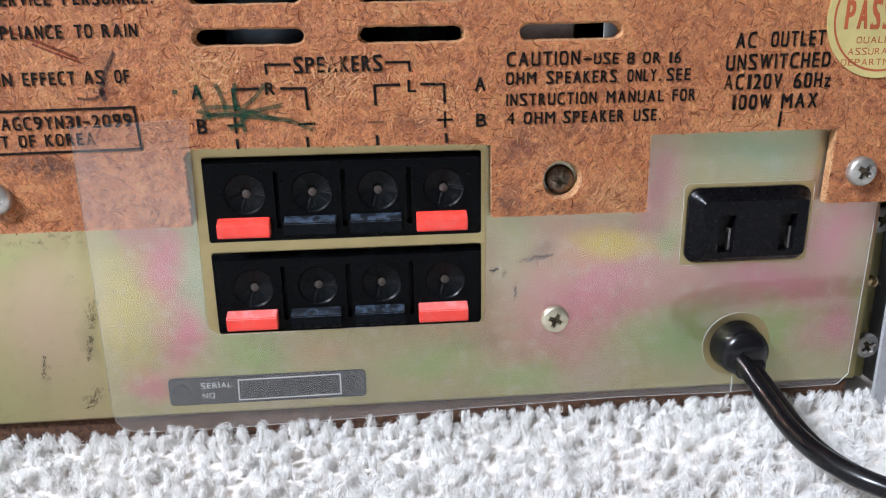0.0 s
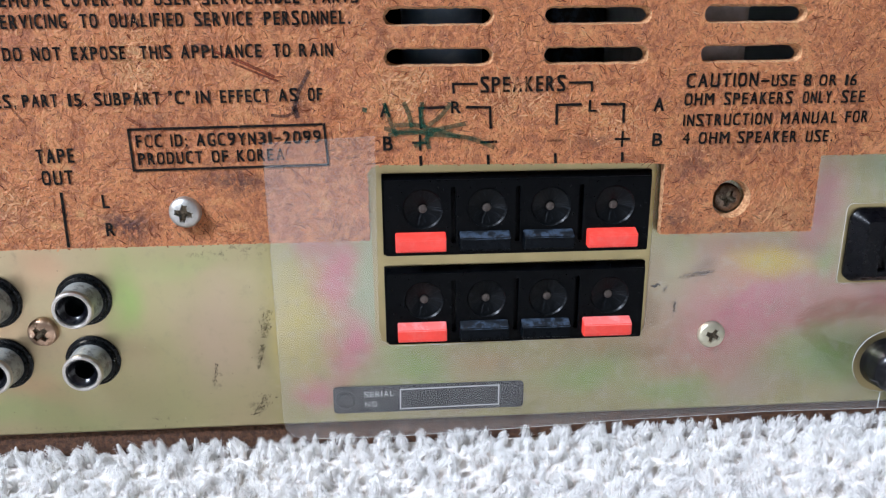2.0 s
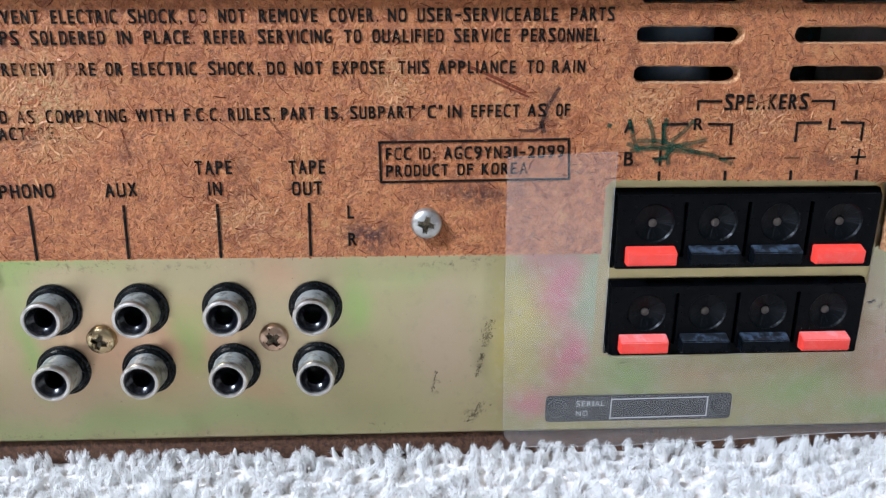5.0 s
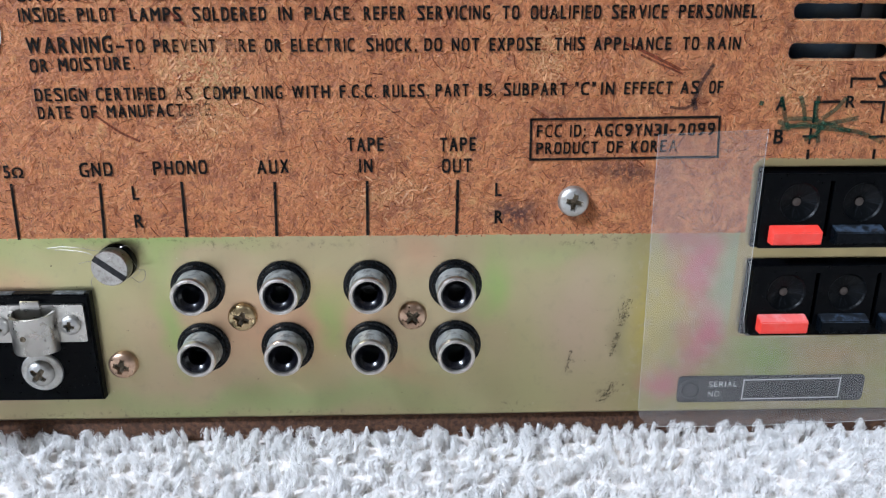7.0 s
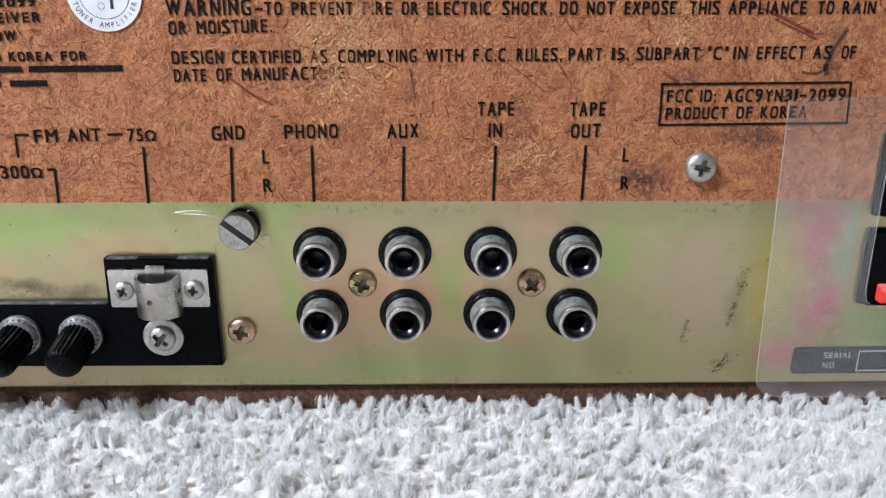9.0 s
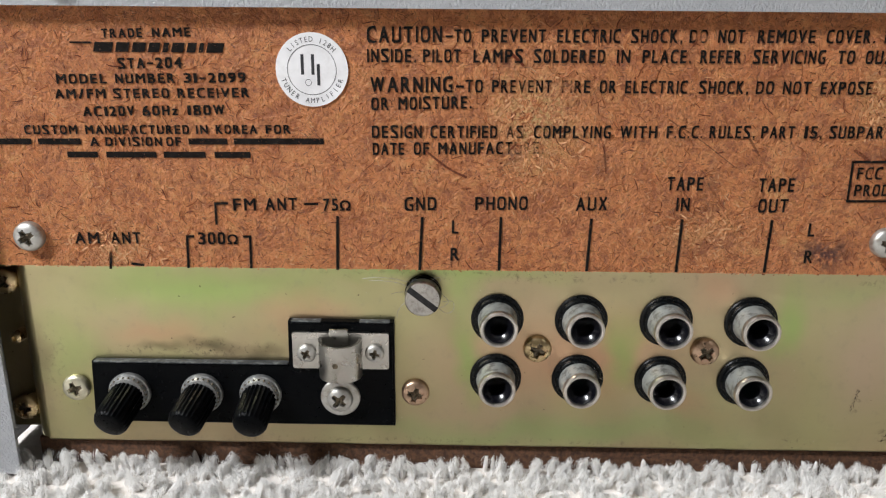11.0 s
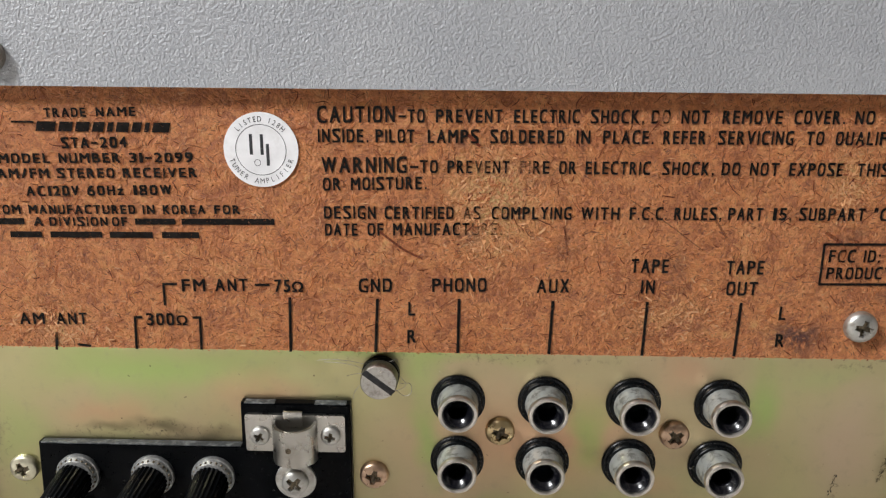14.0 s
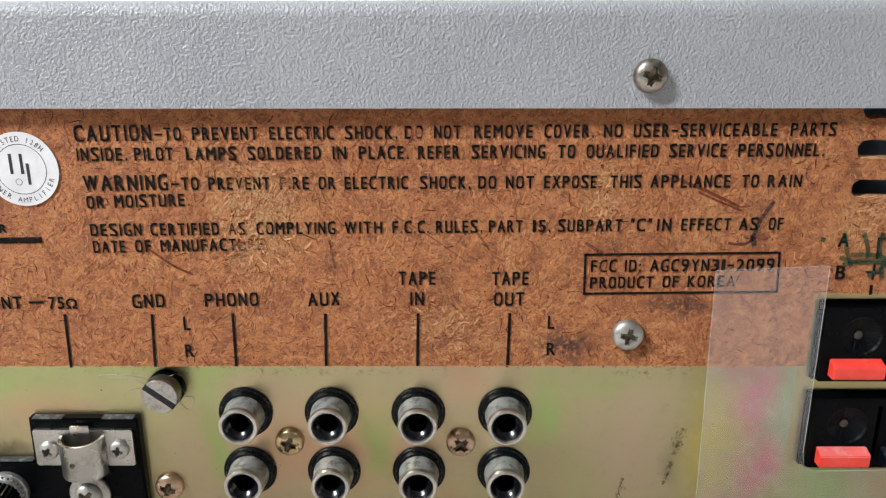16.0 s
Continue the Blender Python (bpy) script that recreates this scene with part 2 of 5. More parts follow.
for x, z, rx, rz, s in ((116, 79, 15, 15, 1.0), (34, 53, 9, 8, 0.75), (178, 83, 6, 9, 0.9), (226, 79, 9, 6, 0.6), (246, 76, 9, 5, 0.7),
                        (300, 52, 12, 6, 0.65), (148, 57, 12, 7, 0.5), (196, 78, 5, 12, 0.4), (265, 70, 9, 4, 0.5), (325, 66, 14, 4, 0.5)):
    f = k.math("MULTIPLY", k.blob(x, z, rx, rz, w), k.math("MULTIPLY", k.span(k.noise(0.8, 6, 0.8, 0.8), 0.42, 0.56), s))
    c = k.mix(f, c, (0.82, 0.49, 0.29))
for x, z, rx, rz, s in ((172.5, 53, 8, 4.4, 1.0), (194, 61.5, 12, 3.4, 0.9), (150, 66, 3, 9, 0.4), (222, 86, 2.4, 10, 0.4), (281, 62, 9, 5, 0.6), (279, 54, 5, 6, 0.4), (287, 50.5, 12, 2.5, 0.5), (261, 68, 6, 2, 0.7), (278, 51, 4, 4, 0.6), (290, 66, 16, 3, 0.45), (206, 77, 3, 9, 0.5),
                        (112, 73, 4, 3, 0.6), (111, 89, 4, 2.5, 0.6), (129, 70, 3, 6, 0.5), (180, 73, 4, 4, 0.6)):
    f = k.math("MULTIPLY", k.blob(x, z, rx, rz, w), k.math("MULTIPLY", k.span(k.noise(0.8, 5, 0.7), 0.34, 0.54), s))
    c = k.mix(f, c, (0.075, 0.022, 0.022))
stain = k.math("MULTIPLY", k.span(k.noise(0.11, 6, 0.72, 0.6, co=k.vec("ADD", k.co, (130, 0, 7))), 0.50, 0.68), 0.40)
c = k.mix(stain, c, (0.28, 0.080, 0.038))
rub = k.math("MULTIPLY", k.span(k.noise(0.09, 5, 0.7, 0.8, co=k.vec("ADD", k.co, (19, 0, 211))), 0.54, 0.68), k.span(k.noise(0.9, 4, 0.75, 0.8), 0.44, 0.58))
c = k.mix(k.math("MULTIPLY", rub, 0.7), c, (0.80, 0.45, 0.25))
crease = k.math("ABSOLUTE", k.math("SUBTRACT", k.noise(0.55, 5, 0.62, 1.1), 0.5))
fine_crease = k.math("ABSOLUTE", k.math("SUBTRACT", k.noise(1.5, 3, 0.6, 0.9, co=k.vec("ADD", k.co, (91, 0, 13))), 0.5))
h = k.math("SUBTRACT", k.math("MULTIPLY", k.noise(1.2, 6, 0.75, 0.6), 1.2), k.math("ADD", k.math("MULTIPLY", crease, 0.8), k.math("MULTIPLY", fine_crease, 0.6)))
for (d, tint), tall in zip(chips, (0.42, 0.26)):
    h = k.math("ADD", h, k.math("MULTIPLY", k.math("SUBTRACT", tint, d), tall))
for f, tall in ((light_f, 0.22), (light_g, 0.20), (dark_f, -0.30)):
    h = k.math("ADD", h, k.math("MULTIPLY", f, tall))
worn = 0.0
for x, z, rx, rz in ((116, 80, 14, 14), (114, 72, 12, 8), (34, 53, 12, 8), (178, 83, 6, 10), (246, 76, 14, 6), (300, 52, 14, 7), (148, 57, 18, 9), (226, 79, 9, 8)):
    worn = k.math("MAXIMUM", k.blob(x, z, rx, rz, w), worn)
torn = k.math("ADD", k.span(k.noise(0.7, 4, 0.6, 1.4), 0.42, 0.60), k.math("MULTIPLY", light_f, 0.5))
h = k.math("ADD", h, k.math("MULTIPLY", torn, k.math("MULTIPLY", worn, 0.75)))
k.bump(h, 1.3, 1.0)
c = k.vec("MINIMUM", k.vec("MULTIPLY", c, (1.24, 0.985, 0.645)), (0.84, 0.49, 0.26))
BOARD = k.out(**{"Base Color": c, "Roughness": k.span(k.noise(0.5, 4), 0.3, 0.7, 0.38, 0.54)})

# loose fibres: some dark, some light
k = Mat("dark_wood_fibres", (0.2, 0.06, 0.02), 0.7, 0, 0.15)
rnd = k.node("ShaderNodeNewGeometry").outputs["Random Per Island"]
DARK_FIBRES = k.out(**{"Base Color": k.mix(rnd, (0.11, 0.026, 0.013), (0.44, 0.140, 0.052))})
k = Mat("light_wood_fibres", (0.6, 0.3, 0.1), 0.42)
rnd = k.node("ShaderNodeNewGeometry").outputs["Random Per Island"]
LIGHT_FIBRES = k.out(**{"Base Color": k.mix(rnd, (0.56, 0.235, 0.088), (0.72, 0.37, 0.18))})

# its torn edge
k = Mat("fibre_board_edge", (0.42, 0.17, 0.07), 0.85)
c = k.mix(k.span(k.noise(1.5, 4, 0.7), 0.35, 0.65), (0.40, 0.16, 0.06), (0.74, 0.42, 0.20))
k.bump(k.noise(2.2, 4, 0.7), 0.6)
BOARD_EDGE = k.out(**{"Base Color": c})

k = Mat("brown_base_board", (0.16, 0.07, 0.035), 0.8)
c = k.mix(k.span(k.noise(0.9, 4, 0.7), 0.35, 0.65), (0.055, 0.024, 0.012), (0.15, 0.068, 0.032))
k.bump(k.noise(1.8, 4, 0.7), 0.4)
BASE_BOARD = k.out(**{"Base Color": c})

# zinc-plated steel with its yellow, pink and green sheen
k = Mat("yellow_zinc_plate", (0.4, 0.36, 0.22), 0.38, 0.92)
w = k.warp(0.055, 16.0)
c = k.mix(k.span(k.noise(0.03, 2), 0.35, 0.65), (0.44, 0.40, 0.215), (0.47, 0.375, 0.235))
GREENISH, ROSY = (0.33, 0.45, 0.15), (0.58, 0.34, 0.22)
for x, z, rx, rz, col, s in (
        (50, 44, 42, 9, GREENISH, 0.8), (72, 38, 16, 7, ROSY, 0.6), (40, 33, 16, 5, ROSY, 0.55), (20, 30, 9, 18, GREENISH, 0.5),
        (127, 30, 34, 15, ROSY, 0.8), (104, 30, 5, 14, GREENISH, 0.75), (136, 30, 6, 12, GREENISH, 0.75), (102, 44, 6, 8, GREENISH, 0.6),
        (169, 38, 6, 13, GREENISH, 0.8), (120, 12, 70, 5.5, (0.36, 0.42, 0.19), 0.8), (187, 30, 15, 22, (0.49, 0.385, 0.27), 0.95),
        (100, 48, 40, 4, GREENISH, 0.7), (153, 45, 8, 6, ROSY, 0.5), (150, 18, 12, 5, ROSY, 0.4), (180, 46, 14, 5, (0.40, 0.43, 0.2), 0.6)):
    c = k.mix(k.math("MULTIPLY", k.blob(x, z, rx, rz, w), s), c, col)
sheen = (0.47, 0.43, 0.25)
YEL, PINK, GRN = (0.74, 0.61, 0.19), (0.66, 0.33, 0.36), (0.35, 0.47, 0.20)
BEIGE = (0.54, 0.42, 0.27)
for x, z, rx, rz, col, s in (
        (217, 38, 10, 20, (0.42, 0.47, 0.33), 0.9), (213, 27, 7, 13, PINK, 1.0), (209, 41, 7, 12, PINK, 1.0), (206, 49, 6, 6, PINK, 0.7), (206, 16, 11, 7, PINK, 0.9), (201.5, 31, 11, 19, (0.66, 0.57, 0.24), 0.85),
        (226, 20, 13, 7, GRN, 0.8), (242, 22, 16, 6, BEIGE, 0.9), (236, 12, 20, 4, (0.46, 0.40, 0.31), 0.7),
        (262, 18, 15, 6, GRN, 0.7), (264, 24, 12, 3, BEIGE, 0.8), (279, 37, 7, 17, GRN, 1.0),
        (295, 31, 34, 25, PINK, 1.0), (288, 38, 12, 7, BEIGE, 0.6), (300, 41, 14, 7, YEL, 0.9), (282, 14, 16, 6, GRN, 0.7), (300, 14, 15, 5, (0.50, 0.43, 0.34), 0.7),
        (309, 53, 8, 13, PINK, 0.85), (330, 60, 18, 7, (0.36, 0.47, 0.30), 0.9), (348, 44, 16, 15, PINK, 1.0),
        (313, 20, 16, 11, GRN, 0.95), (339, 23, 10, 11, (0.40, 0.50, 0.20), 0.85), (349, 22, 9, 12, PINK, 0.95),
        (334, 33, 32, 9, PINK, 1.0), (312, 42, 4, 8, GRN, 0.6), (336, 13, 14, 4, (0.42, 0.46, 0.26), 0.7)):
    sheen = k.mix(k.math("MULTIPLY", k.blob(x, z, rx, rz, w), s), sheen, col)
sheen = k.mix(k.math("MULTIPLY", k.span(k.noise(0.10, 4, 0.6, 0.6), 0.40, 0.70), 0.12), sheen, (0.56, 0.52, 0.42))
# pale and dark clouds: the carpet's blurred reflection put into the colour
sheen = k.mix(k.math("MULTIPLY", k.span(k.noise(0.38, 4, 0.6, 0.4, co=k.vec("ADD", k.co, (61, 0, 23))), 0.50, 0.70), 0.30), sheen, (0.66, 0.62, 0.52))
sheen = k.mix(k.math("MULTIPLY", k.span(k.noise(0.30, 4, 0.6, 0.4, co=k.vec("ADD", k.co, (13, 0, 83))), 0.52, 0.70), 0.25), sheen, (0.34, 0.29, 0.20))
xs = k.node("ShaderNodeSeparateXYZ", Vector=k.co)
under = k.span(xs.outputs[0], 193.0, 204.0)
inside = k.math("MULTIPLY", k.math("MULTIPLY", k.math("GREATER_THAN", xs.outputs[0], 218.2), k.math("LESS_THAN", xs.outputs[0], 274.0)),
                k.math("GREATER_THAN", xs.outputs[2], 25.8))
covered = k.math("MULTIPLY", under, k.math("SUBTRACT", 1.0, inside))
c = k.node("ShaderNodeHueSaturation", Color=c, Saturation=1.02, Value=1.03).outputs[0]
sheen = k.node("ShaderNodeHueSaturation", Color=sheen, Saturation=1.28, Value=0.93).outputs[0]
c = k.mix(covered, c, sheen)
hole_a = k.math("MULTIPLY", k.math("LESS_THAN", k.math("ABSOLUTE", k.math("SUBTRACT", xs.outputs[0], 328.0)), 13.6), k.math("LESS_THAN", k.math("ABSOLUTE", k.math("SUBTRACT", xs.outputs[2], 45.1)), 8.6))
hole_b = k.math("LESS_THAN", k.vec("LENGTH", k.vec("MULTIPLY", k.vec("SUBTRACT", k.co, (328.6, 0, 18.2)), (1, 0, 1)), (0, 0, 0)), 7.4)
inside = k.math("MAXIMUM", inside, k.math("MAXIMUM", hole_a, hole_b))
c = k.mix(inside, c, (0.44, 0.36, 0.18))
c = k.mix(k.math("MULTIPLY", k.span(k.noise(0.35, 5, 0.7), 0.5, 0.75), 0.25), c, (0.30, 0.27, 0.19))
grime = k.span(k.noise(0.7, 6, 0.75, 0.4), 0.52, 0.66)
for x, z, rx, rz, s in ((196, 31.5, 1.6, 5, 0.9), (194.5, 24, 1.3, 4, 0.9), (193.5, 13, 3.5, 5, 0.6), (186, 20, 1.5, 5, 0.5), (174, 10.5, 5, 2, 0.7),
                        (284, 39, 5, 2.2, 0.8), (280.3, 32.5, 1.2, 3.5, 0.8), (276, 37, 1.5, 1.5, 0.8), (50, 30.5, 10, 3.0, 1.0), (60, 30, 7, 2.5, 0.9), (36, 29.5, 10, 2.5, 0.8), (190, 47, 14, 2.5, 0.7),
                        (100, 9.5, 90, 1.4, 0.5), (290, 9.5, 70, 1.4, 0.5), (18, 26, 5, 14, 0.4), (110, 47, 60, 2.2, 0.5)):
    c = k.mix(k.math("MULTIPLY", k.math("MULTIPLY", k.blob(x, z, rx, rz), grime), s), c, (0.05, 0.045, 0.035))
# soft smudges; the last patch paints the cover's shadow at the left edge
for x, z, rx, rz, s in ((52, 30.8, 11, 2.6, 0.75), (63, 30.4, 5, 2.2, 0.6), (40, 29.6, 8, 1.8, 0.5), (284, 39.2, 6, 3.0, 0.4), (195.5, 28, 3.5, 8, 0.22), (13, 25, 5, 16, 0.5)):
    c = k.mix(k.math("MULTIPLY", k.blob(x, z, rx, rz, w), s), c, (0.09, 0.075, 0.045))
scratches = k.flakes(9.0, 6.0, 0.16, 0.70, 0.76, 29.0)
c = k.mix(k.math("MULTIPLY", scratches, 0.12), c, (0.62, 0.60, 0.48))
c = k.mix(k.math("MULTIPLY", k.span(k.noise(1.3, 2, 0.5, co=k.vec("ADD", k.co, (7, 0, 51))), 0.74, 0.78), 0.35), c, (0.72, 0.68, 0.55))
specks = k.span(k.noise(0.9, 2, 0.5), 0.725, 0.755)
c = k.mix(k.math("MULTIPLY", specks, 0.7), c, (0.08, 0.06, 0.04))
k.bump(k.noise(0.10, 2, 0.4), 0.16, 0.35)
ZINC = k.out(**{"Base Color": c, "Roughness": k.math("SUBTRACT", k.span(k.noise(0.2, 3, 0.5), 0.3, 0.7, 0.29, 0.37), k.math("MULTIPLY", covered, -0.08))})

# grey crackle paint of the cover
k = Mat("grey_textured_paint", (0.5, 0.48, 0.47), 0.30)
grain = k.math("ADD", k.noise(2.3, 1, 0.5), k.math("MULTIPLY", k.noise(5.2, 1, 0.5), 0.35))
c = k.mix(k.span(k.noise(0.06, 3), 0.3, 0.7), (0.345, 0.352, 0.368), (0.372, 0.378, 0.392))
c = k.mix(k.math("MULTIPLY", k.span(k.noise(1.1, 5, 0.8), 0.66, 0.72), 0.35), c, (0.2, 0.18, 0.17))
k.bump(grain, 0.27, 1.0)
GREY = k.out(**{"Base Color": c})


def plain(name, color, rough, metal=0.0, grime_color=None, amount=0.5, scale=0.6, lo=0.45, hi=0.7, bump=0.0, spec=0.5):
    """A surface of one stuff with its wear."""
    m = Mat(name, color, rough, metal, spec)
    col = m.mix(m.span(m.noise(scale * 0.3, 3), 0.3, 0.7), tuple(q * 0.9 for q in color), tuple(min(1, q * 1.08) for q in color))
    if grime_color:
        col = m.mix(m.math("MULTIPLY", m.span(m.noise(scale, 5, 0.7, 0.3), lo, hi), amount), col, grime_color)
    if bump:
        m.bump(m.noise(scale * 3, 4, 0.7), bump, 0.7)
    return m.out(**{"Base Color": col, "Roughness": m.span(m.noise(scale * 1.4, 4), 0.3, 0.7, rough * 0.8, min(1, rough * 1.25))})


BLACK = plain("black_plastic", (0.0012, 0.0015, 0.002), 0.33, 0, (0.03, 0.04, 0.05), 0.4, 0.9, 0.64, 0.76, 0.05, 0.07)
GLOSS_BLACK = plain("glossy_black_plastic", (0.002, 0.0025, 0.003), 0.28, 0, (0.04, 0.05, 0.055), 0.5, 0.9, 0.62, 0.74, 0.0, 0.22)
DUST_AND_GLINT = plain("dusty_glinting_black_plastic", (0.035, 0.038, 0.040), 0.6, 0, (0.17, 0.18, 0.18), 0.8, 0.8, 0.45, 0.66, 0.05)
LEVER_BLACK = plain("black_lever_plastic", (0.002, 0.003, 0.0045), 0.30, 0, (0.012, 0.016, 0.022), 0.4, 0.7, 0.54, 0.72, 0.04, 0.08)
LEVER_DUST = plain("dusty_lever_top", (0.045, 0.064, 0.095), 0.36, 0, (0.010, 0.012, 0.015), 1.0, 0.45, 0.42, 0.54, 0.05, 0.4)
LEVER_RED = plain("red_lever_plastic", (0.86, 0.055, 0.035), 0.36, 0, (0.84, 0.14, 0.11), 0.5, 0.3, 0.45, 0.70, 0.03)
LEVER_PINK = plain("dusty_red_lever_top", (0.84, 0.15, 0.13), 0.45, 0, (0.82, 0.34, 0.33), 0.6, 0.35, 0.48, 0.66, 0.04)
STEEL = plain("bright_steel", (0.54, 0.53, 0.50), 0.44, 0.9, (0.34, 0.30, 0.24), 0.7, 0.6, 0.48, 0.68, 0.05)
WORN = plain("worn_nickel", (0.44, 0.455, 0.43), 0.44, 0.6, (0.15, 0.145, 0.13), 0.8, 0.5, 0.46, 0.62, 0.08)
RIM = plain("bright_nickel", (0.66, 0.62, 0.57), 0.36, 1.0, (0.42, 0.35, 0.28), 0.4, 0.5, 0.5, 0.7, 0.0)
TIN = plain("tinned_sheet", (0.50, 0.48, 0.44), 0.30, 1.0, (0.30, 0.27, 0.22), 0.5, 0.3, 0.52, 0.72, 0.04)
GOLD_SCREW = plain("yellow_zinc_screw", (0.56, 0.43, 0.24), 0.30, 1.0, (0.30, 0.17, 0.10), 0.7, 0.5, 0.50, 0.70, 0.04)
COPPER_SCREW = plain("reddish_zinc_screw", (0.58, 0.40, 0.28), 0.32, 1.0, (0.28, 0.15, 0.09), 0.6, 0.5, 0.50, 0.70, 0.04)
DARK_SCREW = plain("dull_steel_screw", (0.42, 0.38, 0.33), 0.36, 1.0, (0.16, 0.12, 0.09), 0.7, 0.6, 0.45, 0.66, 0.05)
# darker brown, for the screw sunk in the board's round hole
DARK_BROWN_SCREW = plain("dark_brown_screw", (0.20, 0.15, 0.11), 0.40, 0.9, (0.07, 0.045, 0.03), 0.8, 0.6, 0.42, 0.62, 0.06)
DULL = plain("dull_zinc_collar", (0.24, 0.24, 0.235), 0.45, 0.7, (0.50, 0.51, 0.50), 0.7, 0.8, 0.45, 0.65, 0.06)
BRUSHED = plain("turned_steel", (0.42, 0.40, 0.37), 0.34, 1.0, (0.20, 0.18, 0.16), 0.6, 0.9, 0.45, 0.66, 0.03)
DULL_RUBBER = plain("worn_rubber", (0.035, 0.036, 0.038), 0.5)
RUBBER = plain("black_cord_rubber", (0.005, 0.005, 0.006), 0.22, 0, (0.03, 0.032, 0.036), 0.3, 0.12, 0.55, 0.75, 0.0, 0.32)
PIT = plain("jack_insulator", (0.003, 0.003, 0.005), 0.20, 0, spec=0.6)
DARK = plain("dark_inside", (0.012, 0.011, 0.011), 0.8, 0)
BLUE = plain("blue_sleeve", (0.10, 0.17, 0.25), 0.4, 0, (0.20, 0.29, 0.36), 0.6, 0.25)
CAN = plain("grey_can", (0.62, 0.57, 0.55), 0.5, 0.1, (0.30, 0.27, 0.26), 0.6, 0.12)
LABEL_BLACK = plain("black_label_foil", (0.010, 0.011, 0.013), 0.42, 0.1, (0.09, 0.095, 0.10), 0.6, 0.9, 0.50, 0.72, 0.03)
LABEL_WHITE = plain("silver_print", (0.55, 0.55, 0.54), 0.5)
STICKER = plain("white_sticker", (0.80, 0.79, 0.80), 0.5, 0, (0.55, 0.52, 0.5), 0.3, 0.4)
STICKER_INK = plain("sticker_ink", (0.03, 0.03, 0.035), 0.5)
SEAL = plain("yellow_sticker", (0.60, 0.50, 0.20), 0.4, 0.2, (0.48, 0.40, 0.16), 0.5, 0.3)
SEAL_INK = plain("red_sticker_ink", (0.40, 0.09, 0.03), 0.5)
WALL_PAINT = plain("taupe_wall_paint", (0.20, 0.185, 0.17), 0.8, 0, (0.17, 0.16, 0.15), 0.5, 0.02)
CONTACT = plain("contact_metal", (0.055, 0.042, 0.034), 0.5, 0.1)
m = Mat("scratched_black_plastic", (0.004, 0.004, 0.005), 0.3, 0, 0.14)
sep = m.node("ShaderNodeSeparateXYZ", Vector=m.vec("SUBTRACT", m.co, (0, 0, FLOOR_Z)))
ray = m.node("ShaderNodeCombineXYZ", X=m.math("MULTIPLY", m.math("ARCTAN2", sep.outputs[2], sep.outputs[0]), 7.0), Y=m.math("MULTIPLY", sep.outputs[1], 0.6), Z=m.math("MULTIPLY", m.noise(0.7, 2), 2.0))
scratch = m.span(m.noise(1.6, 3, 0.6, co=ray.outputs[0]), 0.52, 0.74)
m.bump(scratch, 0.08, 0.6)
FUNNEL = m.out(**{"Base Color": m.mix(m.math("MULTIPLY", scratch, 0.3), (0.0015, 0.002, 0.0025), (0.04, 0.05, 0.065)), "Roughness": m.span(scratch, 0.0, 1.0, 0.30, 0.42)})
OUTLET = plain("outlet_plastic", (0.002, 0.002, 0.003), 0.30, 0, (0.12, 0.13, 0.14), 0.5, 0.8, 0.66, 0.76, 0.03, 0.14)
BLADE = plain("dull_blade", (0.14, 0.13, 0.12), 0.5, 0.3, (0.45, 0.42, 0.39), 0.8, 0.4, 0.45, 0.65)
PALE_SCREW = plain("pale_zinc_screw", (0.72, 0.68, 0.52), 0.36, 0.9, (0.45, 0.38, 0.24), 0.5, 0.5, 0.50, 0.70, 0.03)
WHITE_WALL = plain("white_wall_paint", (0.82, 0.82, 0.80), 0.8, 0, (0.76, 0.76, 0.74), 0.5, 0.02)


def ink(name, color, wear, spots=()):
    """Print that has rubbed off in places."""
    m = Mat(name, color, 0.65, 0, 0.05)
    gone = m.span(m.noise(1.5, 5, 0.75), 0.59, 0.70, 0.0, wear)
    w2 = m.warp(0.5, 2.0)
    for x, z, rx, rz, s in spots:
        f = m.math("MULTIPLY", m.blob(x, z, rx, rz, w2, 0.35), m.span(m.noise(1.4, 4, 0.7), 0.30, 0.50, s * 0.5, s))
        gone = m.math("MAXIMUM", gone, f)
    col = m.mix(m.span(m.noise(1.1, 4), 0.35, 0.7), color, tuple(q * 1.4 + 0.004 for q in color))
    return m.out(**{"Base Color": col, "Alpha": m.math("SUBTRACT", 1.0, gone)})


PRINT = ink("black_print", (0.009, 0.007, 0.006), 0.8,
            ((120.8, 84.7, 3.6, 2.4, 0.9), (113.5, 84.7, 5.5, 2.2, 0.6), (112.0, 76.4, 4.6, 2.6, 0.7), (116.6, 76.3, 1.6, 2.4, 0.6), (114.5, 73.0, 6.5, 2.6, 0.92), (144.5, 93.6, 2.6, 1.8, 0.85), (176.6, 85, 1.1, 1.6, 0.75),
             (246.5, 78.6, 2.2, 2.2, 1.0), (243.6, 77.8, 1.0, 1.2, 0.8), (278.5, 68, 1.6, 2, 0.55), (322, 70, 2.2, 2.2, 0.7), (201.5, 66.2, 2.2, 1.6, 0.8),
             (178, 69.5, 2, 2, 0.5), (320, 73.5, 2.4, 2, 0.6), (171, 52.5, 2.4, 2, 0.5), (34, 54, 1.3, 4, 0.5),
             (254, 68, 6, 1.4, 0.5), (109, 79, 2, 3, 0.4)))
GREEN_INK = ink("green_marker", (0.014, 0.052, 0.030), 0.9, ((229, 71, 18, 9, 0.42), (222, 73.5, 3, 3, 0.6), (240, 67.5, 4, 2, 0.6)))
STREAK = ink("maroon_streak", (0.15, 0.036, 0.018), 1.0, ((150, 75, 80, 20, 0.55),))
